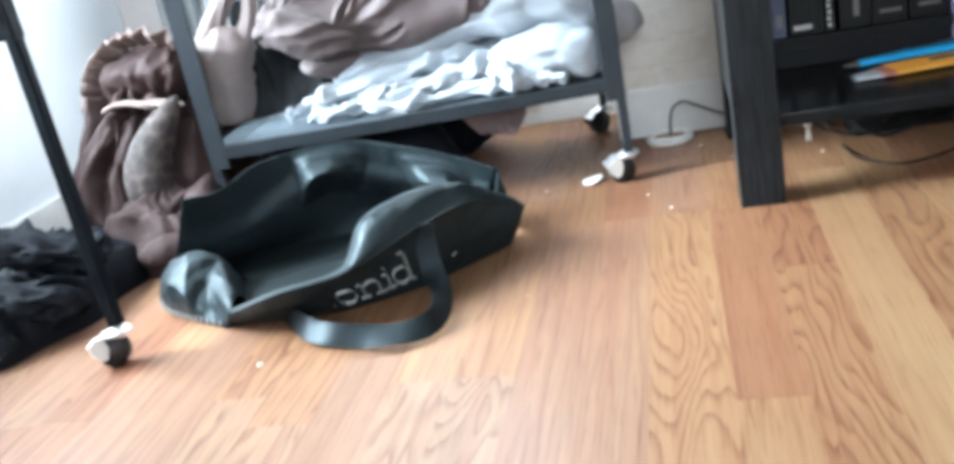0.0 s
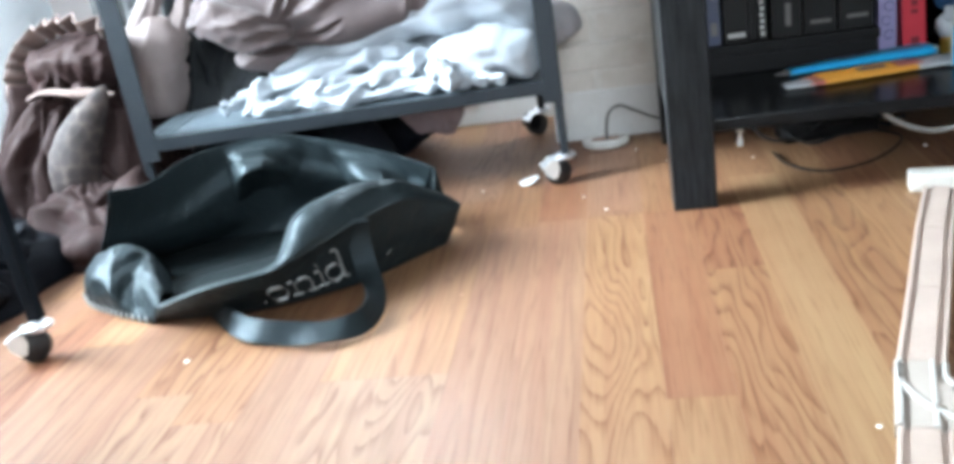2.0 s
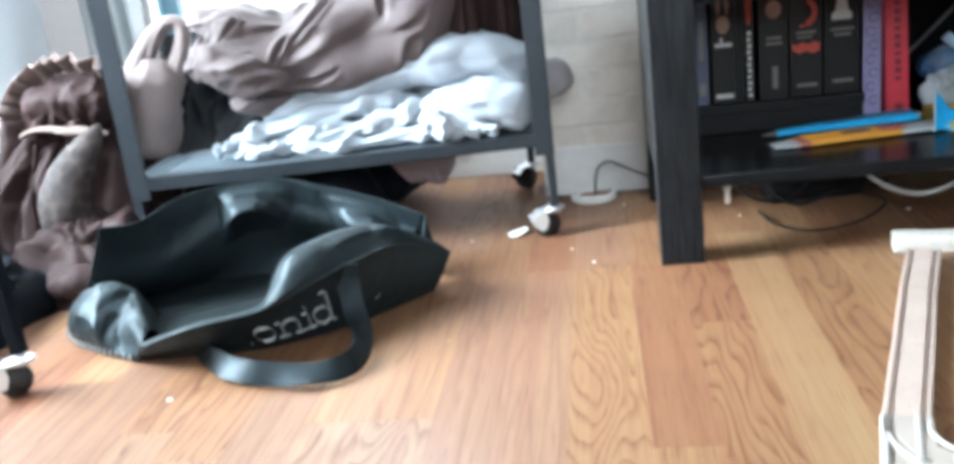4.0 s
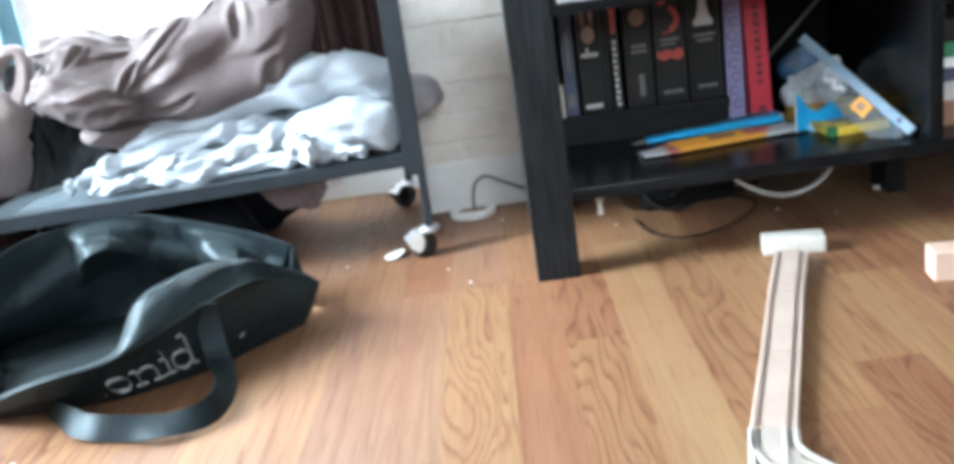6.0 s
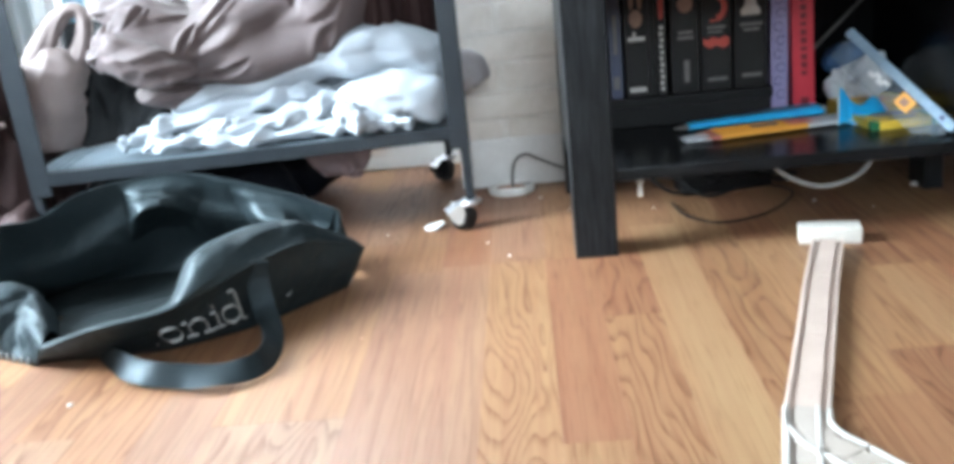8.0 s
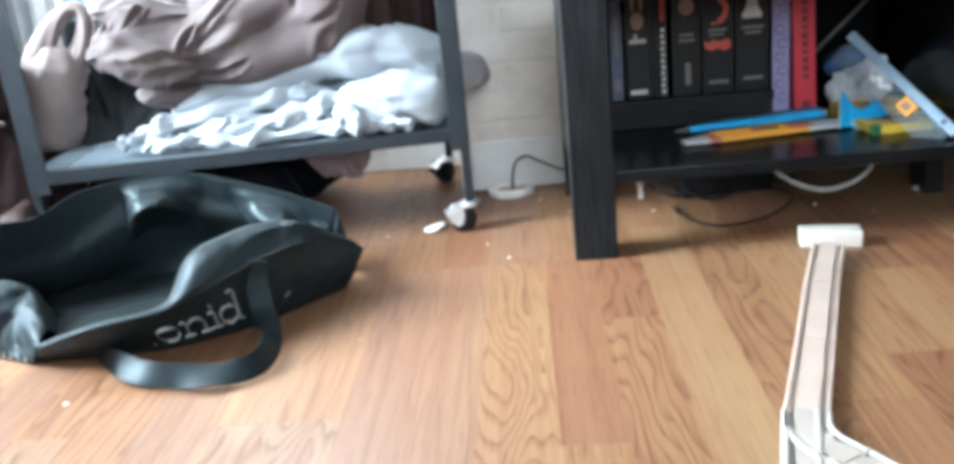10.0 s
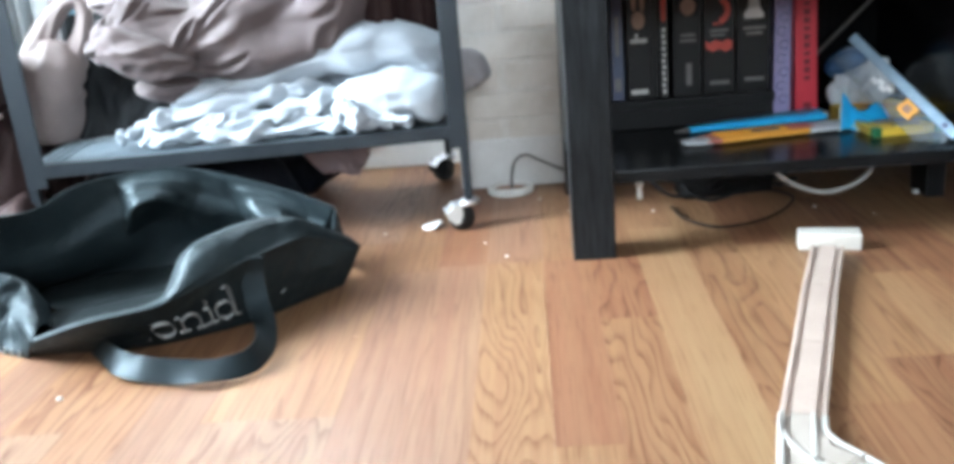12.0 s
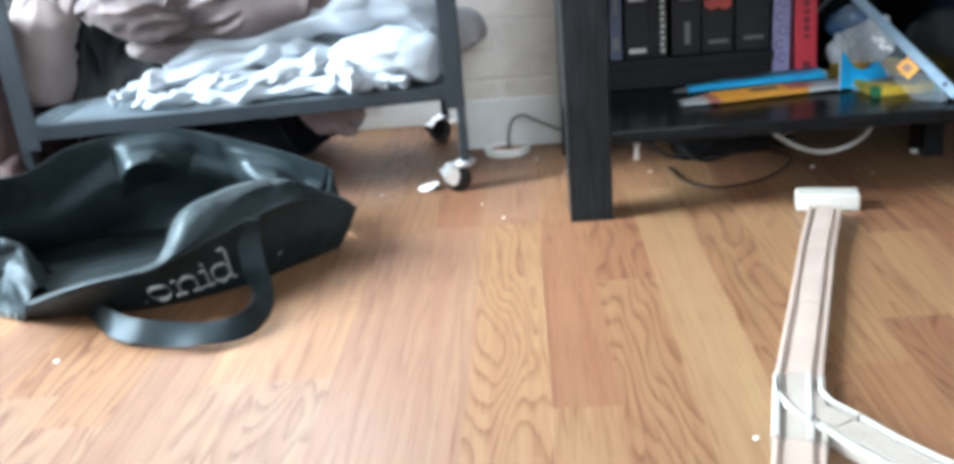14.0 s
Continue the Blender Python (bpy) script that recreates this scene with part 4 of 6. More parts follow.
RTOP = 1.72
# the back-left post before the window has its glare painted in
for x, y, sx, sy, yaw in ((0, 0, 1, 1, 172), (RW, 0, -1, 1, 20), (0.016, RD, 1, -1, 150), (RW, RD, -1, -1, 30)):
    upright(x, y, sx, sy, RTOP, M_STEEL if y == 0 or x < 0.1 else M_GLAREPOST)
    caster(rack, x + 0.006 * sx, y + 0.007 * sy, yaw, "", M_WHITEPLASTIC if y == 0 else M_BLACKPLASTIC)


def rack_shelf(z, name="shelf"):
    s = part(name, merge(box_bm(0.004, RW - 0.004, 0.004, RD - 0.004, z - 0.003, z - 0.001)), M_SHELF, rack)
    part("lip", merge(box_bm(0.027, RW - 0.027, -0.0005, 0.0025, z - 0.019, z + 0.001, 0.0006, 1), box_bm(0.027, RW - 0.027, 0.0025, 0.010, z - 0.0005, z + 0.001)), M_STEEL, s, "folded front lip")
    part("lip", box_bm(0.027, RW - 0.027, RD - 0.0025, RD + 0.0005, z - 0.019, z + 0.001, 0.0006, 1), M_STEEL, s)
    for x in (0.0005, RW - 0.0035):
        part("lip", box_bm(x, x + 0.003, 0.027, RD - 0.027, z - 0.019, z + 0.001, 0.0006, 1), M_STEEL, s)
    for k in range(3):
        part("rib", box_bm(RW - 0.020 - 0.014 * k, RW - 0.012 - 0.014 * k, 0.012, RD - 0.012, z - 0.001, z + 0.0018, 0.0008, 1), M_SHELF, s, "pressed rib")
    return s


rack_shelf(0.163)
rack_shelf(RTOP - 0.02)


# ---- second rack's post at the side ----
gr = thing("garment_rack", pose(-0.566, 0.832, 0), "black steel garment rack upright on a chrome caster", "garment rack")
part("post", box_bm(-0.0075, 0.0075, -0.0075, 0.0075, 0.052, 1.25, 0.002), M_STEELDARK, gr)
part("bracket", merge(box_bm(-0.014, 0.009, -0.012, 0.009, 0.405, 0.70, 0.002), cyl_bm((-0.004, -0.016, 0.43), (-0.004, -0.0135, 0.43), 0.005, n=14)), M_STEELDARK, gr, "black steel connector sleeve with a screw")
caster(gr, 0.0, 0.0, 12)

# ---- tote bag ----
bag = thing("tote_bag", pose(-0.35, 1.02, 0), "open black fabric tote bag slumped on the floor", "tote bag")
BO = Vector((-0.35, 1.02, 0))
FLOOR_EDGE = [(-0.117, 1.083, 0.002), (-0.168, 1.022, 0.002), (-0.212, 0.972, 0.002), (-0.254, 0.945, 0.002), (-0.300, 0.922, 0.002), (-0.345, 0.912, 0.002), (-0.400, 0.908, 0.003), (-0.46, 0.907, 0.004)]
FRONT_RIM = [(-0.088, 1.088, 0.054), (-0.1285, 1.0452, 0.0816), (-0.1516, 1.0096, 0.093), (-0.1895, 0.9592, 0.0918), (-0.2315, 0.9150, 0.0815), (-0.2800, 0.8740, 0.0690), (-0.3640, 0.8590, 0.0580), (-0.442, 0.884, 0.028)]
INNER = [(-0.1243, 1.0883, 0.0735), (-0.1539, 1.0413, 0.1114), (-0.1976, 1.0202, 0.1205), (-0.2406, 1.0004, 0.1147), (-0.2780, 0.965, 0.1010), (-0.297, 0.900, 0.058), (-0.371, 0.881, 0.046), (-0.450, 0.902, 0.020)]
CAVITY = [(-0.15, 1.12, 0.02), (-0.18, 1.125, 0.012), (-0.23, 1.12, 0.010), (-0.28, 1.11, 0.010), (-0.33, 1.09, 0.010), (-0.38, 1.07, 0.010), (-0.44, 1.03, 0.012), (-0.50, 0.99, 0.016)]
FOLD = [(-0.1561, 1.152, 0.0544), (-0.2099, 1.1691, 0.0678), (-0.275, 1.182, 0.0793), (-0.3401, 1.1811, 0.0939), (-0.3943, 1.1646, 0.1121), (-0.4437, 1.1436, 0.088), (-0.5136, 1.0942, 0.0557), (-0.5783, 1.0324, 0.066)]
REAR_RIM = [(-0.128, 1.14, 0.095), (-0.196, 1.16, 0.118), (-0.285, 1.172, 0.143), (-0.3601, 1.1795, 0.1573), (-0.43, 1.162, 0.155), (-0.4784, 1.126, 0.1513), (-0.52, 1.08, 0.1338), (-0.5473, 1.0249, 0.1431)]
REAR_FOOT = [(-0.118, 1.15, 0.002), (-0.19, 1.185, 0.002), (-0.285, 1.20, 0.002), (-0.357, 1.205, 0.002), (-0.43, 1.20, 0.002), (-0.50, 1.185, 0.002), (-0.57, 1.15, 0.002), (-0.62, 1.10, 0.002)]
NB = 150


def loft(curves, per, amp=0.0, freq=14, seed=1, grow=0.0, relief=None):
    """Cloth stretched over a few lines, softly rounded between them."""
    cs = [spline(c, NB + 1) for c in curves]
    nv = per * (len(cs) - 1)
    stiff = crushed(seed + 60, ((0.15, 0.0013, 65), (0.10, 0.0008, 15)))

    def fn(u, v):
        i = int(round(u * NB))
        s = v * (len(cs) - 1)
        k = min(int(s), len(cs) - 2)
        t = s - k
        a, b = cs[max(k - 1, 0)][i], cs[k][i]
        c, d = cs[k + 1][i], cs[min(k + 2, len(cs) - 1)][i]
        p = 0.5 * (2 * b + (c - a) * t + (2 * a - 5 * b + 4 * c - d) * t * t + (3 * b - a - 3 * c + d) * t ** 3)
        p = Vector(p) - BO
        e = min(1, 6 * v) * min(1, 6 * (1 - v))
        p += Vector((0.2, -0.6, 0.6)) * amp * creases(p, freq, seed) * e
        if relief:
            p += Vector((0.33, -0.88, 0.30)) * (relief(u, v) + stiff(u * 0.48, v * 0.2)) * e
        p.z = max(p.z, 0.0015)
        return p
    if relief:
        return grid_bm(fn, NB, nv * 4)
    if grow:
        return grow_bm(fn, NB, nv * 2, 1 + grow, 1 + grow * 0.7, 110, 0.07, 0.012, False, seed, 0.002, pin=1)
    return grid_bm(fn, NB, nv)


def facets(*items):
    """Flat facets of stiff cloth: each (u0, v0, u1, v1, half width, right edge, left edge, height) leans out from the upper line."""
    def relief(u, v):
        k = 0.0
        for u0, v0, u1, v1, w, er, el, h in items:
            s = (v - v0) / (v1 - v0)
            d = u - (u0 + (u1 - u0) * min(max(s, 0), 1.2))
            near = min(1.0, max(0.0, (w + el - d) / el))
            a = min(1.0, max(0.0, (d + w + er) / er)) * (1 - (1 - near) ** 2)
            k += h * a * (max(0.0, s) if s < 1 else max(0.0, 1 - 4 * (s - 1)))
        return k
    return relief


def fabric(name, bm, material, label="", thick=0.0014):
    ob = part(name, bm, material, bag, label, True)
    md = ob.modifiers.new("thickness", "SOLIDIFY")
    md.thickness, md.offset = thick, 0
    return ob


front_curves = [FLOOR_EDGE, FRONT_RIM]
fabric("front_panel", loft([FLOOR_EDGE, [((a[0] + b[0]) / 2 + 0.002, (a[1] + b[1]) / 2 - 0.006, (a[2] + b[2]) / 2) for a, b in zip(FLOOR_EDGE, FRONT_RIM)], FRONT_RIM], 8, 0.002, 16, 3, 0, crumple(31, 6, 0.45, 0.07, (0.08, 0.2), (0.010, 0.02), (0.001, 0.003), 10, 40)), M_NONWOVEN)
fabric("inner_panel", loft([FRONT_RIM, [((a[0] + b[0]) / 2, (a[1] + b[1]) / 2, (a[2] + b[2]) / 2 + 0.006) for a, b in zip(FRONT_RIM, INNER)], INNER], 10, 0.0015, 9, 5, 0, facets((0.58, 0.0, 0.48, 0.8, 0.02, 0.22, 0.15, 0.034))), M_NONWOVEN, "satin dark inner side folded outward")
fabric("lining", loft([INNER, [(a[0] - 0.01, a[1] + 0.012, a[2] * 0.55) for a in INNER], CAVITY], 8), M_LINING, "dull dark lining inside the bag")
fabric("bottom_panel", loft([CAVITY, [(a[0], (a[1] + b[1]) / 2, 0.006) for a, b in zip(CAVITY, REAR_FOOT)], [(a[0], a[1] - 0.03, 0.012) for a in REAR_FOOT]], 4), M_LINING)
fabric("rear_panel", loft([REAR_RIM, [((a[0] + b[0]) / 2, (a[1] + b[1]) / 2 + 0.006, (a[2] + b[2]) / 2 - 0.004) for a, b in zip(REAR_RIM, FOLD)], FOLD, [(a[0], max(a[1] + 0.012, b[1] - 0.035), a[2] * 0.45) for a, b in zip(FOLD, REAR_FOOT)], [(a[0], a[1] - 0.030, 0.003) for a in REAR_FOOT]], 8, 0.001, 6, 9, 0, facets((0.49, 0.0, 0.58, 0.5, 0.03, 0.12, 0.07, 0.044), (0.215, 0.02, 0.185, 0.5, 0.03, 0.10, 0.06, 0.042))), M_NONWOVEN, "creased upright back panel")
fabric("back_side", loft([REAR_RIM, [((a[0] + b[0]) / 2, (a[1] + b[1]) / 2 + 0.008, (a[2] + b[2]) / 2) for a, b in zip(REAR_RIM, REAR_FOOT)], REAR_FOOT], 6, 0.004, 12, 2), M_NONWOVEN)
SIDE_A = [(-0.117, 1.083, 0.002), (-0.103, 1.095, 0.047), (-0.128, 1.108, 0.066), (-0.140, 1.118, 0.05), (-0.134, 1.128, 0.062), (-0.126, 1.14, 0.095)]
SIDE_B = [(-0.117, 1.083, 0.002), (-0.112, 1.098, 0.01), (-0.112, 1.11, 0.012), (-0.114, 1.122, 0.012), (-0.116, 1.135, 0.01), (-0.118, 1.15, 0.002)]
fabric("side_gusset", loft([SIDE_A, SIDE_B], 6, 0.002, 20, 4), M_NONWOVEN)
FLAP_LOW = [(-0.615, 1.005, 0.003), (-0.585, 0.972, 0.002), (-0.55, 0.948, 0.002), (-0.51, 0.925, 0.002), (-0.46, 0.899, 0.003)]
FLAP_MID = [(-0.615, 1.02, 0.028), (-0.585, 0.985, 0.038), (-0.545, 0.966, 0.044), (-0.508, 0.950, 0.040), (-0.45, 0.895, 0.024)]
FLAP_TOP = [(-0.605, 1.045, 0.048), (-0.570, 1.018, 0.062), (-0.535, 1.012, 0.070), (-0.500, 0.995, 0.058), (-0.455, 0.930, 0.030)]
FLAP_IN = [(-0.605, 1.07, 0.030), (-0.570, 1.05, 0.036), (-0.535, 1.045, 0.030), (-0.500, 1.03, 0.022), (-0.46, 0.96, 0.016)]
end_creases = crushed(71, ((0.100, 0.0055, 20), (0.075, 0.004, 70), (0.03, 0.001, 130)))


def end_folds(u, v):
    return end_creases(u * 0.2, v * 0.16) + 0.020 * max(0.0, 1 - abs(u - 0.33) / (0.33 if u < 0.33 else 0.5))


fabric("side_gusset", loft([FLAP_LOW, FLAP_MID, FLAP_TOP, FLAP_IN], 8, 0.005, 18, 6, 0, end_folds), M_NONWOVEN, "crumpled shiny end of the bag")
SIDE_L = [(-0.605, 1.01, 0.004), (-0.590, 1.025, 0.05), (-0.570, 1.03, 0.095), (-0.5473, 1.0249, 0.1431)]
SIDE_L2 = [(-0.60, 1.03, 0.004), (-0.60, 1.05, 0.004), (-0.605, 1.07, 0.003), (-0.61, 1.09, 0.002)]
fabric("side_gusset", loft([SIDE_L, SIDE_L2], 6, 0.004, 20, 7), M_NONWOVEN)
for curve in (FRONT_RIM, REAR_RIM):
    line = [tuple(Vector(p) - BO + Vector((0, -0.0008, 0.0006))) for p in curve]
    part("hem", tube_bm(line, 0.0013, 80, 6), M_STRAP, bag, "rolled hem", True)
teeth = []
for i in range(16):
    p = spline(FLAP_LOW, 17)[i]
    q = Vector(p) - BO + Vector((0, -0.004, 0.004))
    teeth.append(box_bm(-0.0016, 0.0016, -0.001, 0.001, -0.004, 0.006, 0.0005, 1, Matrix.Translation(q) @ pose(0, 0, 0, 0, 25, -35)))
part("stitched_trim", merge(*teeth), M_PRINT, bag, "pale zigzag stitching along the end")
H_PTS = [(-0.1913, 0.9531, 0.0939), (-0.1948, 0.9539, 0.0682), (-0.19, 0.9442, 0.0343), (-0.1767, 0.916, 0.0177), (-0.166, 0.865, 0.015), (-0.176, 0.826, 0.015), (-0.215, 0.81, 0.016), (-0.27, 0.816, 0.017), (-0.315, 0.838, 0.015), (-0.350, 0.872, 0.013), (-0.385, 0.912, 0.008)]
H_DIR = [(1, 0.2, 0), (1, 0.2, 0), (1, 0.15, 0.1), (0.85, 0.1, -0.5), (0.5, 0.0, -0.85), (0.2, -0.5, -0.7), (0, -0.75, -0.45), (0, -0.3, -0.9), (-0.1, -0.8, -0.5), (0, -0.5, -0.8), (0, -0.5, -0.6)]
part("handle", ribbon_bm([tuple(Vector(p) - BO) for p in H_PTS], H_DIR, 0.028, 80, 0.0022), M_STRAP, bag, "flat black carrying strap looped on the floor", True)

# plain printed shapes on the front panel
fl_line, rim_line = spline(FLOOR_EDGE, 201), spline(FRONT_RIM, 201)


def on_front(x, z):
    """The panel's surface at x and the height z."""
    for t in np.linspace(0.02, 0.98, 49):
        line = fl_line * (1 - t) + rim_line * t
        p = np.array([np.interp(-x, -line[:, 0], line[:, k]) for k in range(3)])
        if p[2] >= z * 1.08:
            break
    bul = 4 * t * (1 - t)
    return Vector(p) - BO + Vector((0.002, -0.006, 0)) * bul + Vector((-0.0012, -0.0040, 0.001))


def print_stroke(pts, w):
    bm = bmesh.new()
    ps = [on_front(*p) for p in pts]
    rows = []
    nrm = Vector((-0.35, -0.9, 0.3)).normalized()
    for i, p in enumerate(ps):
        t = (ps[min(i + 1, len(ps) - 1)] - ps[max(i - 1, 0)]).normalized()
        side = t.cross(nrm).normalized() * w / 2
        rows.append([bm.verts.new(p + o) for o in (side, -side, -side + nrm * 0.0006, side + nrm * 0.0006)])
    for a, b in zip(rows, rows[1:]):
        for j in range(4):
            bm.faces.new((a[j], a[(j + 1) % 4], b[(j + 1) % 4], b[j]))
    return bm


def hoop(x, z, rx, rz):
    return [(x + rx * math.cos(a), z + rz * math.sin(a)) for a in np.linspace(0, 2 * math.pi, 21)]


STROKES = (
    (hoop(-0.293, 0.024, 0.010, 0.0115), 0.0052),
    ([(-0.2745, 0.013), (-0.2735, 0.036)], 0.0072), ([(-0.2575, 0.014), (-0.2565, 0.031)], 0.0072), ([(-0.273, 0.031), (-0.266, 0.0365), (-0.260, 0.036), (-0.2565, 0.030)], 0.0042),
    ([(-0.280, 0.0135), (-0.269, 0.0135)], 0.003), ([(-0.2625, 0.0145), (-0.2515, 0.0145)], 0.003), ([(-0.2785, 0.0355), (-0.2735, 0.0365)], 0.003),
    ([(-0.246, 0.015), (-0.245, 0.038)], 0.0072), ([(-0.251, 0.0155), (-0.240, 0.0155)], 0.003), ([(-0.250, 0.0375), (-0.245, 0.0385)], 0.003), ([(-0.245, 0.0445), (-0.245, 0.0505)], 0.0068),
    (hoop(-0.2315, 0.0285, 0.0085, 0.012), 0.0052), ([(-0.2225, 0.018), (-0.221, 0.060)], 0.0070), ([(-0.2265, 0.0585), (-0.2212, 0.0605)], 0.003), ([(-0.222, 0.0175), (-0.2175, 0.0185)], 0.003),
    ([(-0.3125, 0.0125), (-0.3105, 0.0155)], 0.0045), ([(-0.176, 0.026), (-0.171, 0.030)], 0.003))
for pts, w in STROKES:
    part("printed_stroke", print_stroke(pts, w), M_PRINT, bag, "silver printed stroke")

# ---- cloth on and around the rack ----
def local(a, d, z):
    """A place on the rack: a along its front from the first post, d inwards, z up."""
    return PR + WD * a + DD * d + Vector((0, 0, z))


def cloth(name, bm, material, label, category):
    return tagged(part(name, bm, material, smooth=True), label, category)


Q0 = crumple(23, 40, 0.62, 0.48, (0.05, 0.16), (0.0030, 0.006), (0.006, 0.012), 30, 26, (0, 0.8))
Q1 = crumple(3, 12, 0.62, 0.48, (0.10, 0.22), (0.007, 0.014), (0.006, 0.014), 32, 28, (0, 0.45))


QF = crushed(27, ((0.17, 0.011, 118), (0.11, 0.006, 66), (0.06, 0.0016, 95)))
quilted = ridged(0.40, 0.075, 11, 0.005, 5, lambda u, v: Q0(u, v) + Q1(u, v) + QF(u * 0.62, abs(2 * v - 1) * 0.24))
quilt = cloth("quilt", grid_bm(roll_fn([local(0.555, 0.10, 0.335), local(0.49, 0.10, 0.320), local(0.39, 0.11, 0.312), local(0.27, 0.125, 0.338), local(0.17, 0.15, 0.385), local(0.11, 0.17, 0.44)],
                                       [0.030, 0.062, 0.070, 0.082, 0.092, 0.06], 0.95, warp=0.022, freq=9, seed=3, relief=quilted), 190, 120, wrap=True), M_MAUVE,
              "rumpled mauve brown quilt heaped over pale sheets", "quilt")
Q3 = crumple(6, 12, 0.35, 0.26, (0.10, 0.24), (0.007, 0.014), (0.005, 0.010), 10, 25)
part("fold", grid_bm(roll_fn([local(0.50, 0.085, 0.252), local(0.43, 0.095, 0.252), local(0.33, 0.115, 0.262), local(0.20, 0.14, 0.295)], [0.012, 0.027, 0.032, 0.032], 0.7, warp=0.02, relief=Q3), 100, 64, wrap=True), M_MAUVE, quilt, "", True)
Q4 = crumple(7, 14, 0.2, 0.19, (0.06, 0.15), (0.005, 0.011), (0.005, 0.010), 30, 40)
part("fold", grid_bm(roll_fn([local(0.555, 0.065, 0.318), local(0.50, 0.045, 0.318), local(0.45, 0.040, 0.302), local(0.39, 0.05, 0.285)], [0.012, 0.032, 0.032, 0.010], 0.9, warp=0.02, freq=16, relief=Q4), 80, 60, wrap=True), M_MAUVE, quilt, "", True)
part("fold", grid_bm(roll_fn([local(0.555, 0.12, 0.385), local(0.48, 0.10, 0.375), local(0.40, 0.10, 0.355), local(0.32, 0.115, 0.365)], [0.014, 0.028, 0.030, 0.012], 0.8, warp=0.015, freq=16, relief=Q4), 80, 56, wrap=True), M_MAUVE, quilt, "", True)


def layered(ob):
    md = ob.modifiers.new("thickness", "SOLIDIFY")
    md.thickness, md.offset = 0.0022, 0
    return ob


def rolled(line, radii, seed, squash=0.85, waves=((0.09, 0.0035, 60), (0.05, 0.0018, 120)), nu=110, nv=56):
    """A long soft fold of sheet along a line on the shelf: line in the rack's own a, d and z."""
    r = float(np.mean(radii))
    span = sum((Vector(p) - Vector(q)).length for p, q in zip(line, line[1:]))
    folds = crushed(seed, waves)
    pinch = crumple(seed, 14, span, 6.3 * r, (0.03, 0.10), (0.0025, 0.006), (0.0025, 0.006), 5, 35)
    return grid_bm(roll_fn([local(*p) for p in line], radii, squash, floor_z=0.1655, warp=0.007, freq=17, seed=seed,
                           relief=lambda u, v: folds(u * span, abs(2 * v - 1) * 3.1 * r) + pinch(u, v)), nu, nv, wrap=True)


KNOTS = ((0.045, 0.0060, 40), (0.034, 0.0045, 110))
sheet = cloth("bed_sheet", rolled([(0.46, 0.12, 0.215), (0.424, 0.095, 0.228), (0.332, 0.09, 0.251), (0.247, 0.09, 0.267), (0.167, 0.095, 0.281), (0.091, 0.10, 0.277), (0.03, 0.115, 0.246), (0.012, 0.13, 0.212)],
                                  [0.008, 0.018, 0.027, 0.035, 0.041, 0.044, 0.042, 0.024], 41, 0.9, ((0.12, 0.0055, 78), (0.08, 0.0035, 40), (0.045, 0.0016, 110)), 170, 70), M_SHEET, "crumpled pale blue white bed sheet on the rack shelf", "bed sheet")
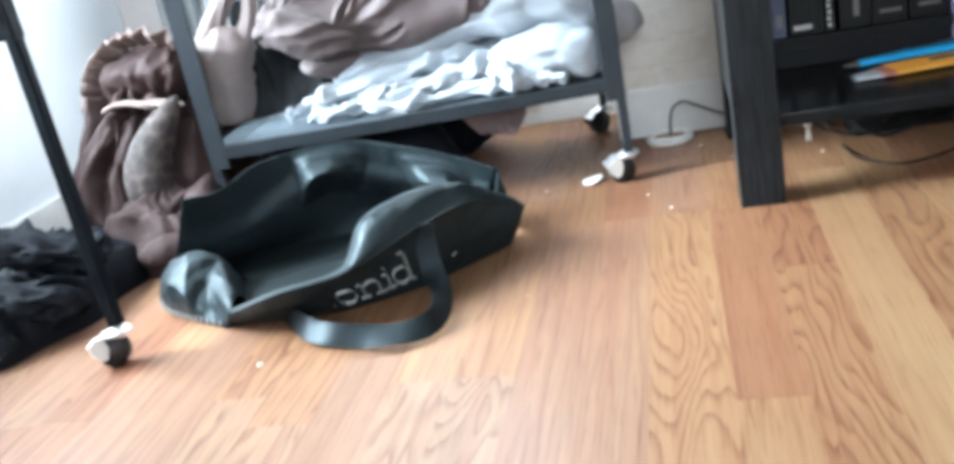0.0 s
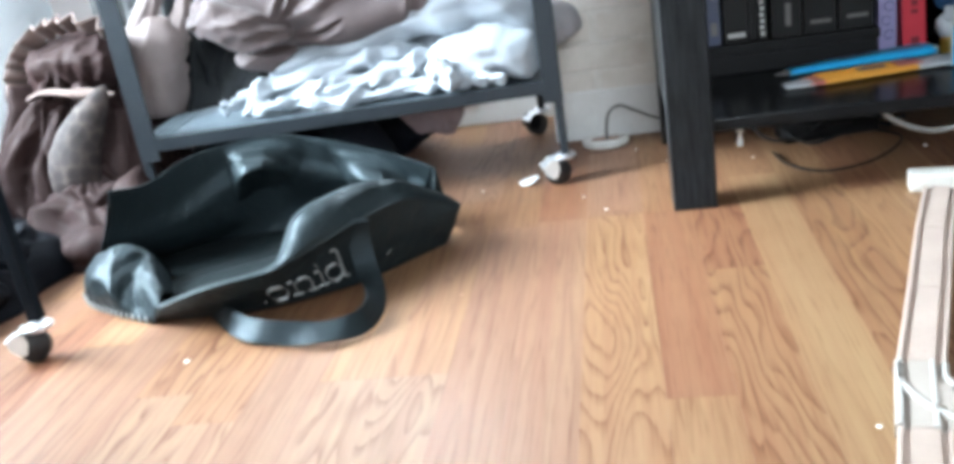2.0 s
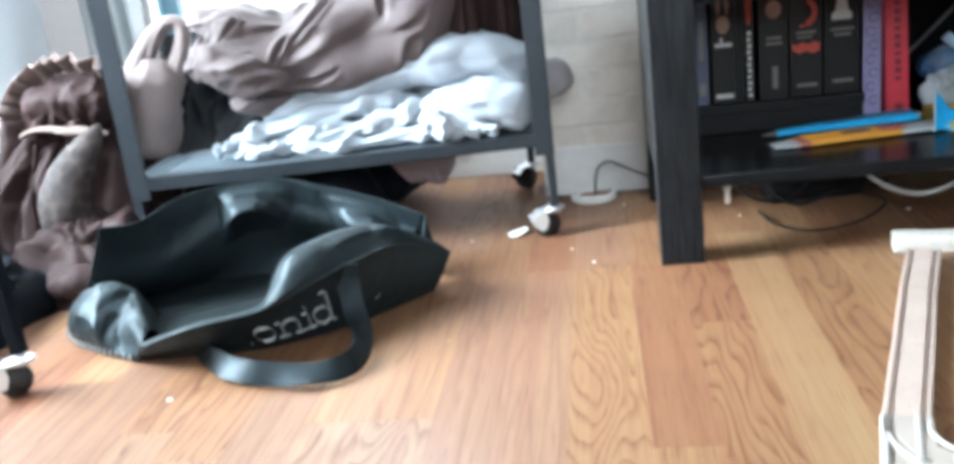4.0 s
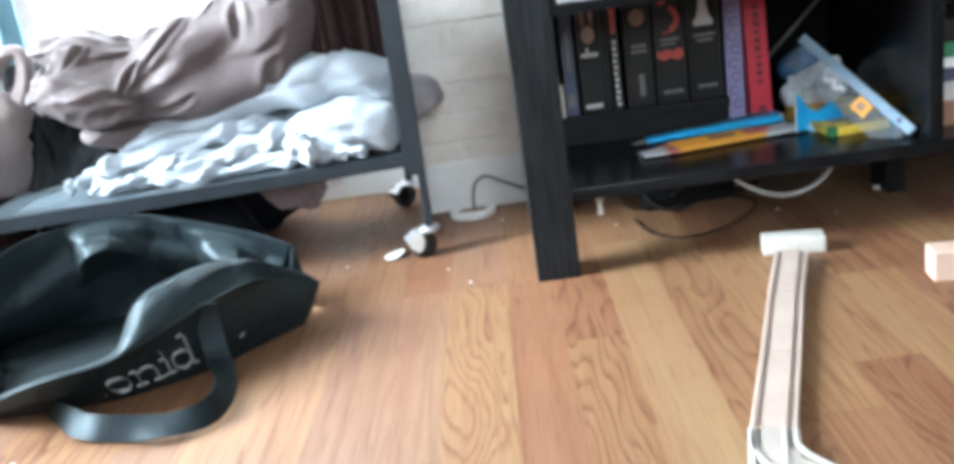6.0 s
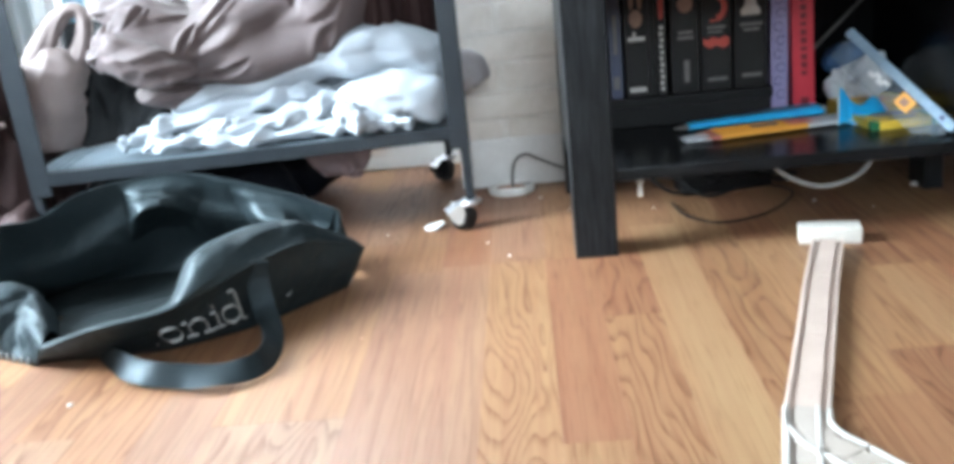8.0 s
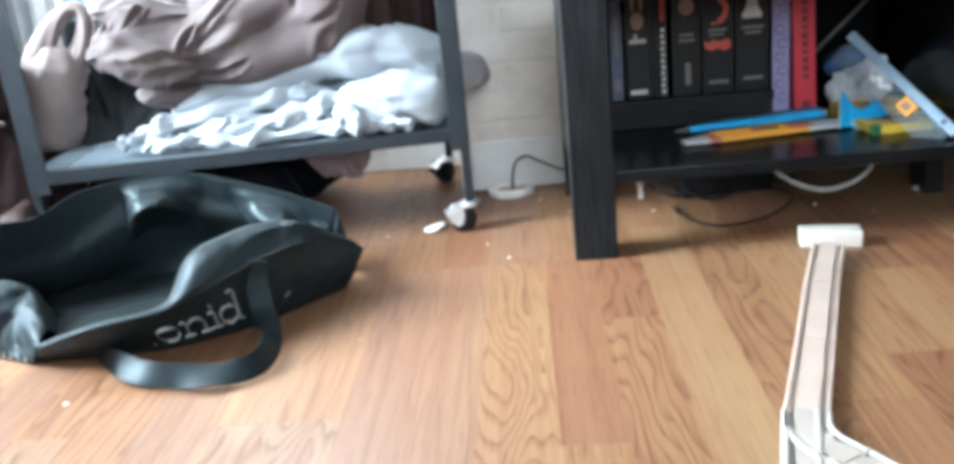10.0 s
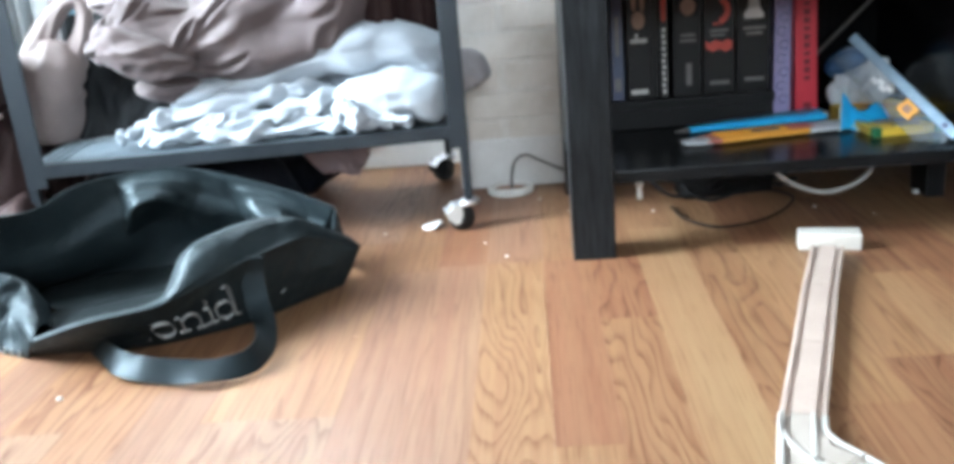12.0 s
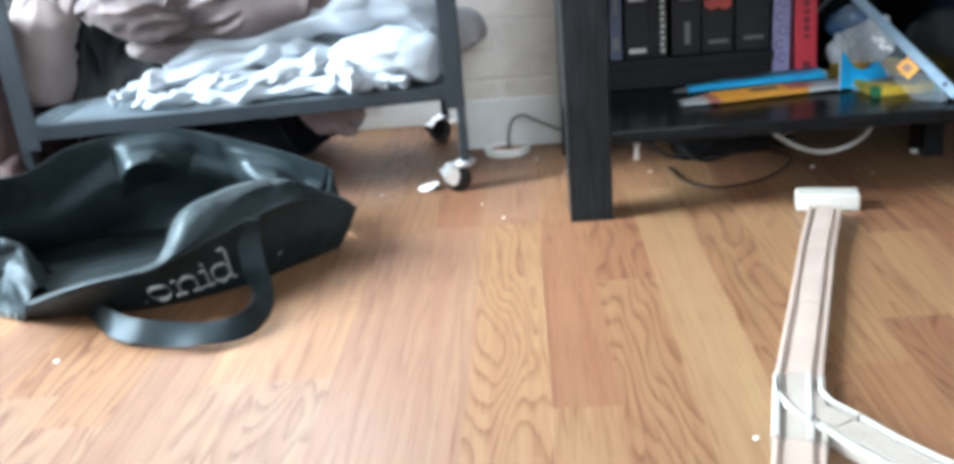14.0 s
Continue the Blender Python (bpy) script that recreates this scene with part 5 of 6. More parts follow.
for fold_line, fold_radii, seed, fold_waves, label in (
        ([(0.545, 0.09, 0.176), (0.517, 0.078, 0.183), (0.47, 0.072, 0.200), (0.424, 0.07, 0.206), (0.321, 0.072, 0.222), (0.259, 0.075, 0.230), (0.20, 0.08, 0.232)], [0.004, 0.012, 0.015, 0.016, 0.018, 0.017, 0.008], 42, KNOTS, ""),
        ([(0.47, 0.075, 0.178), (0.385, 0.052, 0.190), (0.325, 0.048, 0.194), (0.254, 0.05, 0.203), (0.196, 0.055, 0.217), (0.165, 0.06, 0.222)], [0.008, 0.015, 0.016, 0.017, 0.015, 0.006], 43, KNOTS, ""),
        ([(0.42, 0.045, 0.172), (0.38, 0.036, 0.177), (0.318, 0.032, 0.175), (0.24, 0.034, 0.178), (0.185, 0.034, 0.181), (0.15, 0.03, 0.176)], [0.005, 0.009, 0.010, 0.011, 0.011, 0.005], 44, KNOTS, "narrow hem fold of the sheet"),
        ([(0.50, 0.055, 0.172), (0.462, 0.046, 0.180), (0.425, 0.048, 0.180), (0.39, 0.05, 0.176)], [0.006, 0.013, 0.014, 0.006], 46, KNOTS, ""),
        ([(0.40, 0.16, 0.18), (0.28, 0.17, 0.20), (0.14, 0.17, 0.21), (0.03, 0.17, 0.20)], [0.03, 0.05, 0.06, 0.04], 47, KNOTS, "flattened rear of the sheet"),
        ([(0.195, 0.07, 0.214), (0.165, 0.058, 0.214), (0.107, 0.052, 0.212), (0.05, 0.052, 0.203), (0.016, 0.06, 0.196)], [0.012, 0.032, 0.045, 0.042, 0.024], 45, ((0.09, 0.006, 70), (0.055, 0.0042, 25), (0.035, 0.0022, 120)), "puffed corner of the sheet"),
        ([(0.20, 0.022, 0.176), (0.172, 0.018, 0.186), (0.14, 0.018, 0.184), (0.11, 0.02, 0.176)], [0.005, 0.013, 0.013, 0.005], 48, KNOTS, "small crushed knot of the sheet"),
        ([(0.135, 0.016, 0.174), (0.108, 0.012, 0.182), (0.078, 0.014, 0.175)], [0.005, 0.012, 0.005], 49, KNOTS, "small crushed knot of the sheet"),
        ([(0.215, 0.045, 0.196), (0.186, 0.038, 0.204), (0.160, 0.036, 0.200)], [0.004, 0.011, 0.005], 50, KNOTS, "small crushed knot of the sheet")):
    part("layer", rolled(fold_line, fold_radii, seed, 0.9, fold_waves, 90, 44), M_SHEET, sheet, label, True)
bunched = crushed(58, ((0.045, 0.006, 20), (0.06, 0.005, 75), (0.03, 0.002, 120)))


def end_relief(u, v):
    return bunched(u * 0.14, abs(2 * v - 1) * 0.11)


part("corner", grid_bm(roll_fn([local(0.06, 0.13, 0.222), local(0.01, 0.135, 0.225), local(-0.018, 0.145, 0.215), local(-0.026, 0.150, 0.195)], [0.03, 0.036, 0.030, 0.016], 1.25, warp=0.012, freq=16, relief=end_relief), 70, 70, wrap=True), M_GREYCLOTH, sheet, "bunched end of the sheet", True)

SK = crumple(14, 9, 0.2, 0.3, (0.10, 0.22), (0.005, 0.010), (0.003, 0.006), 85, 25)
sack = cloth("blanket", grid_bm(roll_fn([(-0.6646, 1.4098, 0.15), (-0.6516, 1.4098, 0.186), (-0.6386, 1.4098, 0.2346), (-0.6235, 1.412, 0.2778), (-0.6062, 1.4163, 0.3124), (-0.6008, 1.4206, 0.3264)], [0.050, 0.052, 0.051, 0.045, 0.034, 0.014], 0.75, up=(0, 1, 0), floor_z=0.1655, warp=0.010, freq=11, relief=ridged(0.18, 0.05, 11, 0.010, 8, SK)), 100, 90, wrap=True), M_TAUPE,
             "taupe blanket looped and hanging beside the rack post", "blanket")
SL = crumple(19, 8, 0.16, 0.14, (0.06, 0.14), (0.004, 0.008), (0.002, 0.004), 10, 25)
part("loop", grid_bm(roll_fn([(-0.6646, 1.4077, 0.2616), (-0.6462, 1.4055, 0.3048), (-0.617, 1.4034, 0.3448), (-0.5868, 1.4055, 0.375), (-0.5609, 1.4098, 0.3858), (-0.5522, 1.4131, 0.3664), (-0.563, 1.4142, 0.3297), (-0.5846, 1.4142, 0.294), (-0.6008, 1.4142, 0.2724)], [0.024, 0.024, 0.020, 0.014, 0.011, 0.012, 0.015, 0.020, 0.017], 0.9, up=(0, 1, 0), warp=0.004, freq=14, relief=SL), 110, 36, wrap=True), M_TAUPE, sack, "thick loop of the blanket", True)
part("fold", grid_bm(roll_fn([(-0.6872, 1.48, 0.2994), (-0.7121, 1.4746, 0.2346), (-0.7272, 1.4692, 0.1698), (-0.7326, 1.4638, 0.15), (-0.725, 1.4584, 0.15)], [0.014, 0.032, 0.040, 0.038, 0.022], 0.8, up=(0, 1, 0), warp=0.010, freq=12, relief=ridged(0.2, 0.035, 16, 0.004, 9, SK)), 80, 60, wrap=True), M_TAUPE, sack, "", True)
DK = crumple(12, 40, 0.25, 0.22, (0.05, 0.2), (0.006, 0.014), (0.005, 0.012), 80, 25)
dark = layered(cloth("dark_cloth", grid_bm(lambda u, v: local(0.648 - 0.24 * u, 0.225 + 0.03 * v - 0.05 * (1 - v) ** 3 + 0.7 * DK(u, v), 0.167 + 0.195 * v), 70, 60), M_DUSK, "dark brown cloth stuffed between blanket and quilt", "cloth"))
drape = cloth("hanging_garment", grow_bm(lambda u, v: local(0.165 - 0.148 * u, 0.085 + 0.05 * u * u + 0.012 * math.sin(14 * u), 0.285 + 0.82 * v), 60, 60, 1.5, 1.02, 160, 0.1, 0.01, False, 14, 0.004), M_BROWN, "dark brown garment hanging in folds behind the quilt", "garment")
md = drape.modifiers.new("thickness", "SOLIDIFY")
md.thickness = 0.003


def heap_fn(cx, cy, rx, ry, h, power, seed, lean=(0, 0), spike=0.0, relief=None):
    """The smooth form of a heap of cloth on the floor."""
    def fn(u, v):
        a, rr = 2 * math.pi * v, max(u, 0.02)
        ed = 1 + 0.10 * math.sin(3 * a + seed) + 0.06 * math.sin(7 * a + 2 * seed)
        z = h * max(0.0, 1 - rr ** 1.8) ** power * (1 + spike * noise.noise(Vector((3 * rr * math.cos(a), 3 * rr * math.sin(a), seed))))
        x = cx + rx * rr * ed * math.cos(a) + lean[0] * (1 - rr)
        y = cy + ry * rr * ed * math.sin(a) + lean[1] * (1 - rr)
        if relief:
            k = relief(u, v) * min(1, 4 * (1 - rr) + 0.25)
            x, y, z = x + k * math.cos(a), y + k * math.sin(a), z + k * 0.6 * min(1, 5 * (1 - rr))
        return Vector((max(x, LEFT + 0.02), min(y, BACK - 0.03), max(0.0015, z)))
    return fn


HR = crumple(15, 90, 0.34, 1.35, (0.08, 0.3), (0.010, 0.024), (0.007, 0.015), 0, 35)
heap = cloth("brown_garment", grid_bm(heap_fn(-0.765, 1.395, 0.150, 0.24, 0.30, 0.75, 3, (-0.01, 0.02), 0.25, HR), 90, 200, wrap=True), M_BROWN, "heap of dark brown clothing with a ruffled edge", "garment")


def ruffle_fn(u, v):
    a = radians(196 - 150 * u)
    wob = 0.010 * math.sin(75 * u + 1.5 * math.sin(19 * u)) * (0.25 + v)
    r = 0.098 + 0.026 * v
    return Vector((-0.722 + (r + 0.4 * wob) * math.cos(a) * 1.08, 1.335 - 0.02 * v + wob, 0.232 + (r + 0.4 * wob) * math.sin(a)))


ruf = part("ruffle", grid_bm(ruffle_fn, 200, 8), M_RUFFLE, heap, "frilled tan hem", True)
md = ruf.modifiers.new("thickness", "SOLIDIFY")
md.thickness = 0.003
part("hood", grid_bm(roll_fn([(-0.815, 1.350, 0.215), (-0.77, 1.352, 0.262), (-0.71, 1.355, 0.282), (-0.655, 1.36, 0.262)], [0.025, 0.042, 0.046, 0.03], 0.9, warp=0.02, freq=14, relief=ridged(0.18, 0.045, 22, 0.014, 11, lambda u, v: 0)), 70, 60, wrap=True), M_BROWN, heap, "", True)
part("turned_edge", grid_bm(roll_fn([(-0.800, 1.285, 0.236), (-0.755, 1.270, 0.249), (-0.70, 1.266, 0.243), (-0.640, 1.270, 0.232)], [0.006, 0.011, 0.014, 0.012], 0.35, warp=0.008, freq=24), 50, 24, wrap=True), M_RUFFLE, heap, "tan turned edge", True)
SL = crumple(35, 26, 0.24, 0.3, (0.08, 0.2), (0.006, 0.014), (0.005, 0.010), 8, 22)
part("sleeve", grid_bm(roll_fn([(-0.735, 1.285, 0.222), (-0.775, 1.262, 0.180), (-0.802, 1.245, 0.120), (-0.828, 1.225, 0.062), (-0.838, 1.205, 0.024)], [0.018, 0.038, 0.047, 0.049, 0.040], 0.75, up=(0, 1, 0), floor_z=0.0015, warp=0.012, freq=12, relief=ridged(0.24, 0.05, 16, 0.010, 5, SL)), 80, 70, wrap=True), M_BROWN, heap, "", True)
knitp = cloth("knit_sleeve", grow_bm(roll_fn([(-0.640, 1.250, 0.250), (-0.668, 1.232, 0.215), (-0.692, 1.215, 0.17), (-0.704, 1.205, 0.125), (-0.70, 1.205, 0.085), (-0.69, 1.21, 0.05)], [0.014, 0.028, 0.036, 0.038, 0.034, 0.024], 0.6, up=(0, 1, 0), floor_z=0.0015, warp=0.01), 70, 44, 1.12, 1.1, 100, 0.14, 0.01, True, 18, 0.002), M_KNIT, "brown and grey patterned knit sleeve hanging over brown clothing", "garment")
part("cuff", grid_bm(roll_fn([(-0.722, 1.196, 0.060), (-0.70, 1.186, 0.050), (-0.672, 1.19, 0.058)], [0.008, 0.013, 0.008], 0.8, floor_z=0.0015, warp=0.006, freq=30), 40, 20, wrap=True), M_KNIT, knitp, "ribbed cuff", True)
LR = crumple(16, 40, 0.16, 0.8, (0.08, 0.2), (0.006, 0.012), (0.003, 0.006), 60, 50)
lowheap = cloth("brown_garment", grid_bm(heap_fn(-0.675, 1.225, 0.135, 0.125, 0.125, 0.5, 9, (0, 0), 0.2, LR), 60, 150, wrap=True), M_BROWN, "low fold of brown clothing spread on the floor", "garment")
BR = crumple(17, 80, 0.22, 1.1, (0.06, 0.22), (0.006, 0.016), (0.007, 0.015), 70, 50)
blk = cloth("black_garment", grid_bm(heap_fn(-0.835, 1.025, 0.15, 0.185, 0.10, 0.4, 5, (0, 0), 0.35, BR), 80, 190, wrap=True), M_BLACKCLOTH, "crumpled black clothing lying on the floor", "garment")
for pts, rad in (([(-0.93, 0.93, 0.06), (-0.84, 0.90, 0.075), (-0.75, 0.92, 0.06), (-0.69, 0.96, 0.035)], [0.02, 0.032, 0.030, 0.016]), ([(-0.95, 1.00, 0.10), (-0.86, 0.99, 0.112), (-0.77, 1.01, 0.095), (-0.71, 1.05, 0.06)], [0.02, 0.034, 0.032, 0.016]),
                 ([(-0.90, 0.87, 0.022), (-0.82, 0.855, 0.026), (-0.74, 0.87, 0.022)], [0.014, 0.024, 0.014])):
    part("fold", grid_bm(roll_fn(pts, rad, 0.7, floor_z=0.0015, warp=0.012, freq=14, relief=ridged(0.25, 0.03, 20, 0.006, 6, BR)), 60, 36, wrap=True), M_BLACKCLOTH, blk, "", True)
part("fold", grid_bm(roll_fn([(-0.735, 1.15, 0.03), (-0.68, 1.125, 0.036), (-0.62, 1.13, 0.034), (-0.575, 1.16, 0.022)], [0.012, 0.022, 0.022, 0.010], 0.8, floor_z=0.0015, warp=0.012, freq=14, relief=ridged(0.18, 0.03, 18, 0.006, 7, lambda u, v: 0)), 60, 36, wrap=True), M_BROWN, lowheap, "", True)
navy = cloth("navy_garment", grow_bm(heap_fn(-0.475, 1.50, 0.18, 0.12, 0.14, 0.3, 8), 46, 110, 1.12, 1.16, 110, 0.12, 0.01, True, 22, 0.003, 0.0, 0.0015), M_NAVY, "dark navy clothing stuffed under the rack shelf", "garment")
part("fold", grid_bm(roll_fn([(-0.52, 1.57, 0.06), (-0.36, 1.585, 0.066), (-0.27, 1.60, 0.064), (-0.19, 1.61, 0.055)], [0.045, 0.062, 0.058, 0.03], 1.1, floor_z=0.0015, warp=0.02, relief=ridged(0.33, 0.06, 14, 0.008, 4, lambda u, v: 0)), 70, 50, wrap=True), M_NAVY, navy, "", True)
PC = crumple(18, 16, 0.14, 0.2, (0.04, 0.12), (0.005, 0.012), (0.003, 0.007), 20, 40)
mv = cloth("pillowcase", grid_bm(lambda u, v: Vector((-0.168 + (0.135 - 0.085 * (1 - abs(2 * v - 1) ** 3)) * (u - 0.5) + 0.006 * (1 - abs(2 * v - 1)), 1.372 + 0.07 * v + PC(u, v), 0.1445 - (0.064 + 0.004 * u) * (1 - abs(2 * v - 1) ** 4) + 0.4 * PC(u, v))), 50, 50), M_LILAC, "mauve pillowcase corner sagging below the rack shelf", "pillowcase")
md = mv.modifiers.new("thickness", "SOLIDIFY")
md.thickness = 0.003
part("tag", box_bm(-0.012, 0.012, -0.0006, 0.0006, -0.014, 0.014, 0, 1, pose(-0.100, 1.380, 0.122, 20, 25, 10)), M_PAPER, mv, "white care label")

# curtain beside the window
cur = part("curtain", grid_bm(lambda u, v: Vector((-0.90 + 0.15 * u + (0.03 * (1 - v) * (0.5 - u)), 1.70 + 0.016 * math.sin(26 * u + 1.5 * v), 0.20 + 1.5 * v)), 60, 20), M_CURTAIN, smooth=True)
md = cur.modifiers.new("thickness", "SOLIDIFY")
md.thickness = 0.002
tagged(cur, "pale grey curtain hanging beside the window", "curtain")


# ---- wooden toy track ----
def track_bm(line, w=0.040, h=0.012, g=0.0058, gd=0.0032):
    """A grooved track piece along a line on the floor, about its own middle."""
    prof = [(-w / 2, 0.0008), (-w / 2 + 0.0008, 0), (w / 2 - 0.0008, 0), (w / 2, 0.0008), (w / 2, h - 0.0012), (w / 2 - 0.0012, h), (0.013 + g / 2, h), (0.013 + g / 2, h - gd), (0.013 - g / 2, h - gd), (0.013 - g / 2, h),
            (-0.013 + g / 2, h), (-0.013 + g / 2, h - gd), (-0.013 - g / 2, h - gd), (-0.013 - g / 2, h), (-w / 2 + 0.0012, h), (-w / 2, h - 0.0012)]
    n = len(line) - 1
    bm = bmesh.new()
    rows = []
    for i, p in enumerate(line):
        t = Vector(line[min(i + 1, n)] - line[max(i - 1, 0)])
        t.z = 0
        t.normalize()
        side = Vector((t.y, -t.x, 0))
        rows.append([bm.verts.new(Vector((p[0], p[1], p[2])) + side * a + Vector((0, 0, b))) for a, b in prof])
    for a, b in zip(rows, rows[1:]):
        for j in range(len(prof)):
            k = (j + 1) % len(prof)
            bm.faces.new((a[j], a[k], b[k], b[j]))
    bm.faces.new(rows[0])
    bm.faces.new(rows[-1][::-1])
    return bm


def track(p0, p1, label, material, bend=0.0, n=2, z0=0.0, z1=0.0, peg=True):
    p0, p1 = Vector((*p0, z0)), Vector((*p1, z1))
    mid = (p0 + p1) / 2
    d = p1 - p0
    side = Vector((d.y, -d.x, 0)).normalized()
    pts = [p0, mid + side * bend, p1]
    line = spline([tuple(p - mid) for p in pts], n + 1) if n > 1 else [np.array(p0 - mid), np.array(p1 - mid)]
    ob = thing("track_piece", Matrix.Translation(mid), label, "toy track", "toy train track")
    part("rail", track_bm([Vector(p) for p in line]), material, ob)
    if peg:
        e = Vector(line[-1])
        t = (Vector(line[-1]) - Vector(line[-2])).normalized()
        part("peg", cyl_bm(e - t * 0.010 + Vector((0, 0, 0.0090)), e - t * 0.010 + Vector((0, 0, 0.0123)), 0.0058, n=20), material, ob, "round joint peg")
        part("gap", cyl_bm(e - t * 0.0165 + Vector((0.002, 0, 0.0112)), e - t * 0.0165 + Vector((0.002, 0, 0.01225)), 0.0008, n=10), M_TANART, ob, "dark notch")
    return ob


TA, TB, TC, TD = (0.5225, 1.084), (0.4765, 0.962), (0.4245, 0.812), (0.374, 0.6685)
TE, TF = (0.3465, 0.567), (0.306, 0.427)
track(TA, TB, "short beech toy track running up to a white end block", M_TRACK, z0=0.004, z1=0.0)
track((TB[0] - 0.0003, TB[1] - 0.001), TC, "straight beech toy track with two grooves", M_TRACK)
track((TC[0] - 0.0003, TC[1] - 0.001), TD, "straight beech toy track joined to a switch", M_TRACK)
sw = thing("track_switch", pose((TD[0] + TE[0]) / 2, (TD[1] + TE[1]) / 2, 0), "pale birch track switch that forks in two", "toy track", "toy train track")
so = Vector(((TD[0] + TE[0]) / 2, (TD[1] + TE[1]) / 2, 0))
part("rail", track_bm([Vector((TD[0] - 0.0004, TD[1] - 0.001, 0)) - so, Vector((*TE, 0)) - so], 0.0435), M_TRACKPALE, sw)
branch = [Vector(p) - so for p in spline([(TD[0] - 0.002, TD[1] - 0.006, 0.0006), (0.3665, 0.638, 0.0006), (0.3715, 0.611, 0.0006), (0.3865, 0.586, 0.0006)], 15)]
part("branch_rail", track_bm(branch, 0.0425), M_TRACKPALE, sw)
part("peg", cyl_bm(Vector((*TE, 0.0100)) - so + Vector((0.003, 0.006, 0)), Vector((*TE, 0.01235)) - so + Vector((0.003, 0.006, 0)), 0.0062, n=20), M_TRACKPALE, sw)


def rib_bm(line, off, w, z0, z1):
    """A low raised rib beside a track's middle line."""
    bm = bmesh.new()
    rows = []
    n = len(line) - 1
    for i, p in enumerate(line):
        t = Vector(line[min(i + 1, n)] - line[max(i - 1, 0)])
        t.z = 0
        t.normalize()
        side = Vector((t.y, -t.x, 0))
        c = Vector((p[0], p[1], 0))
        rows.append([bm.verts.new(c + side * (off + a) + Vector((0, 0, b))) for a, b in ((-w / 2, z0), (w / 2, z0), (w / 2, z1 - 0.0006), (w / 2 - 0.0006, z1), (-w / 2 + 0.0006, z1), (-w / 2, z1 - 0.0006))])
    for a, b in zip(rows, rows[1:]):
        for j in range(6):
            bm.faces.new((a[j], a[(j + 1) % 6], b[(j + 1) % 6], b[j]))
    bm.faces.new(rows[0])
    bm.faces.new(rows[-1][::-1])
    return bm


straight = [Vector((TD[0] - 0.0004, TD[1] - 0.001, 0)) - so, Vector((*TE, 0)) - so]
for ln_, off in ((branch, -0.0180), (branch, 0.0180), (straight, -0.0085), (straight, 0.0175)):
    part("rib", rib_bm(ln_, off, 0.0042, 0.0100, 0.0142), M_RIB, sw, "raised white rib")
curl = spline([(0.3872, 0.5850, 0), (0.405, 0.553, 0), (0.428, 0.519, 0), (0.458, 0.486, 0)], 17)
cv = thing("track_piece", pose(0.45, 0.54, 0), "curved birch toy track leading away from a switch", "toy track", "toy train track")
part("rail", track_bm([Vector(p) - Vector((0.45, 0.54, 0)) for p in curl]), M_TRACKPALE, cv)
for off in (-0.0180, 0.0180):
    part("rib", rib_bm([Vector(p) - Vector((0.45, 0.54, 0)) for p in curl], off, 0.0042, 0.0100, 0.0142), M_RIB, cv, "raised white rib")
part("peg", cyl_bm((-0.058, 0.036, 0.0100), (-0.058, 0.036, 0.0124), 0.0062, n=20), M_TRACKPALE, cv)
part("gap", cyl_bm((-0.0535, 0.029, 0.0110), (-0.0535, 0.029, 0.0123), 0.0010, n=10), M_TANART, cv)
track((TE[0] - 0.0003, TE[1] - 0.001), TF, "straight beech toy track below a switch", M_TRACK, peg=False)
blockp = part("end_block", box_bm(-0.0395, 0.0395, -0.012, 0.020, 0, 0.0225, 0.0025, 3, pose(0.535, 1.117, 0, 0, 0, -11)), M_WHITEBLOCK, smooth=True)
tagged(blockp, "white wooden end block across the track's end", "toy block")
pb = part("toy_block", box_bm(-0.03, 0.03, -0.018, 0.018, 0, 0.036, 0.002, 2, pose(0.678, 0.972, 0, 0, 0, -8)), M_PINKBLOCK)
tagged(pb, "pale pink wooden toy block on the floor", "toy block")

# ---- cables and crumbs ----
dsc = part("cable_reel", merge(cyl_bm((0.105, 1.500, 0.0), (0.105, 1.500, 0.004), 0.040, n=36, bevel=0.001), tube_bm([(0.105 + 0.037 * math.cos(a), 1.500 + 0.026 * math.sin(a), 0.007) for a in np.linspace(0, 2 * math.pi, 17)], 0.0045, 60, 8)), M_WHITEPLASTIC, smooth=True)
tagged(dsc, "flat white cable ring lying by the baseboard", "cable ring")
core = part("cover", cyl_bm((0.105, 1.500, 0.0042), (0.105, 1.500, 0.0062), 0.026, n=28), M_TANART, dsc, "dark inner disc")
cab = part("cable", tube_bm([(0.108, 1.497, 0.007), (0.109, 1.497, 0.03), (0.116, 1.498, 0.055), (0.135, 1.505, 0.063), (0.16, 1.51, 0.050), (0.20, 1.515, 0.03), (0.27, 1.52, 0.006)], 0.0024, 60, 8), M_GREYART, smooth=True)
tagged(cab, "dark grey cable rising from a white ring", "cable")
coil = part("cable", tube_bm([(0.36, 1.34, 0.003), (0.372, 1.27, 0.003), (0.41, 1.225, 0.003), (0.47, 1.24, 0.003), (0.525, 1.295, 0.003), (0.55, 1.36, 0.003), (0.50, 1.42, 0.003), (0.43, 1.44, 0.003)], 0.0017, 90, 8), M_BLACKPLASTIC, smooth=True)
tagged(coil, "thin black cable looped on the floor", "cable")
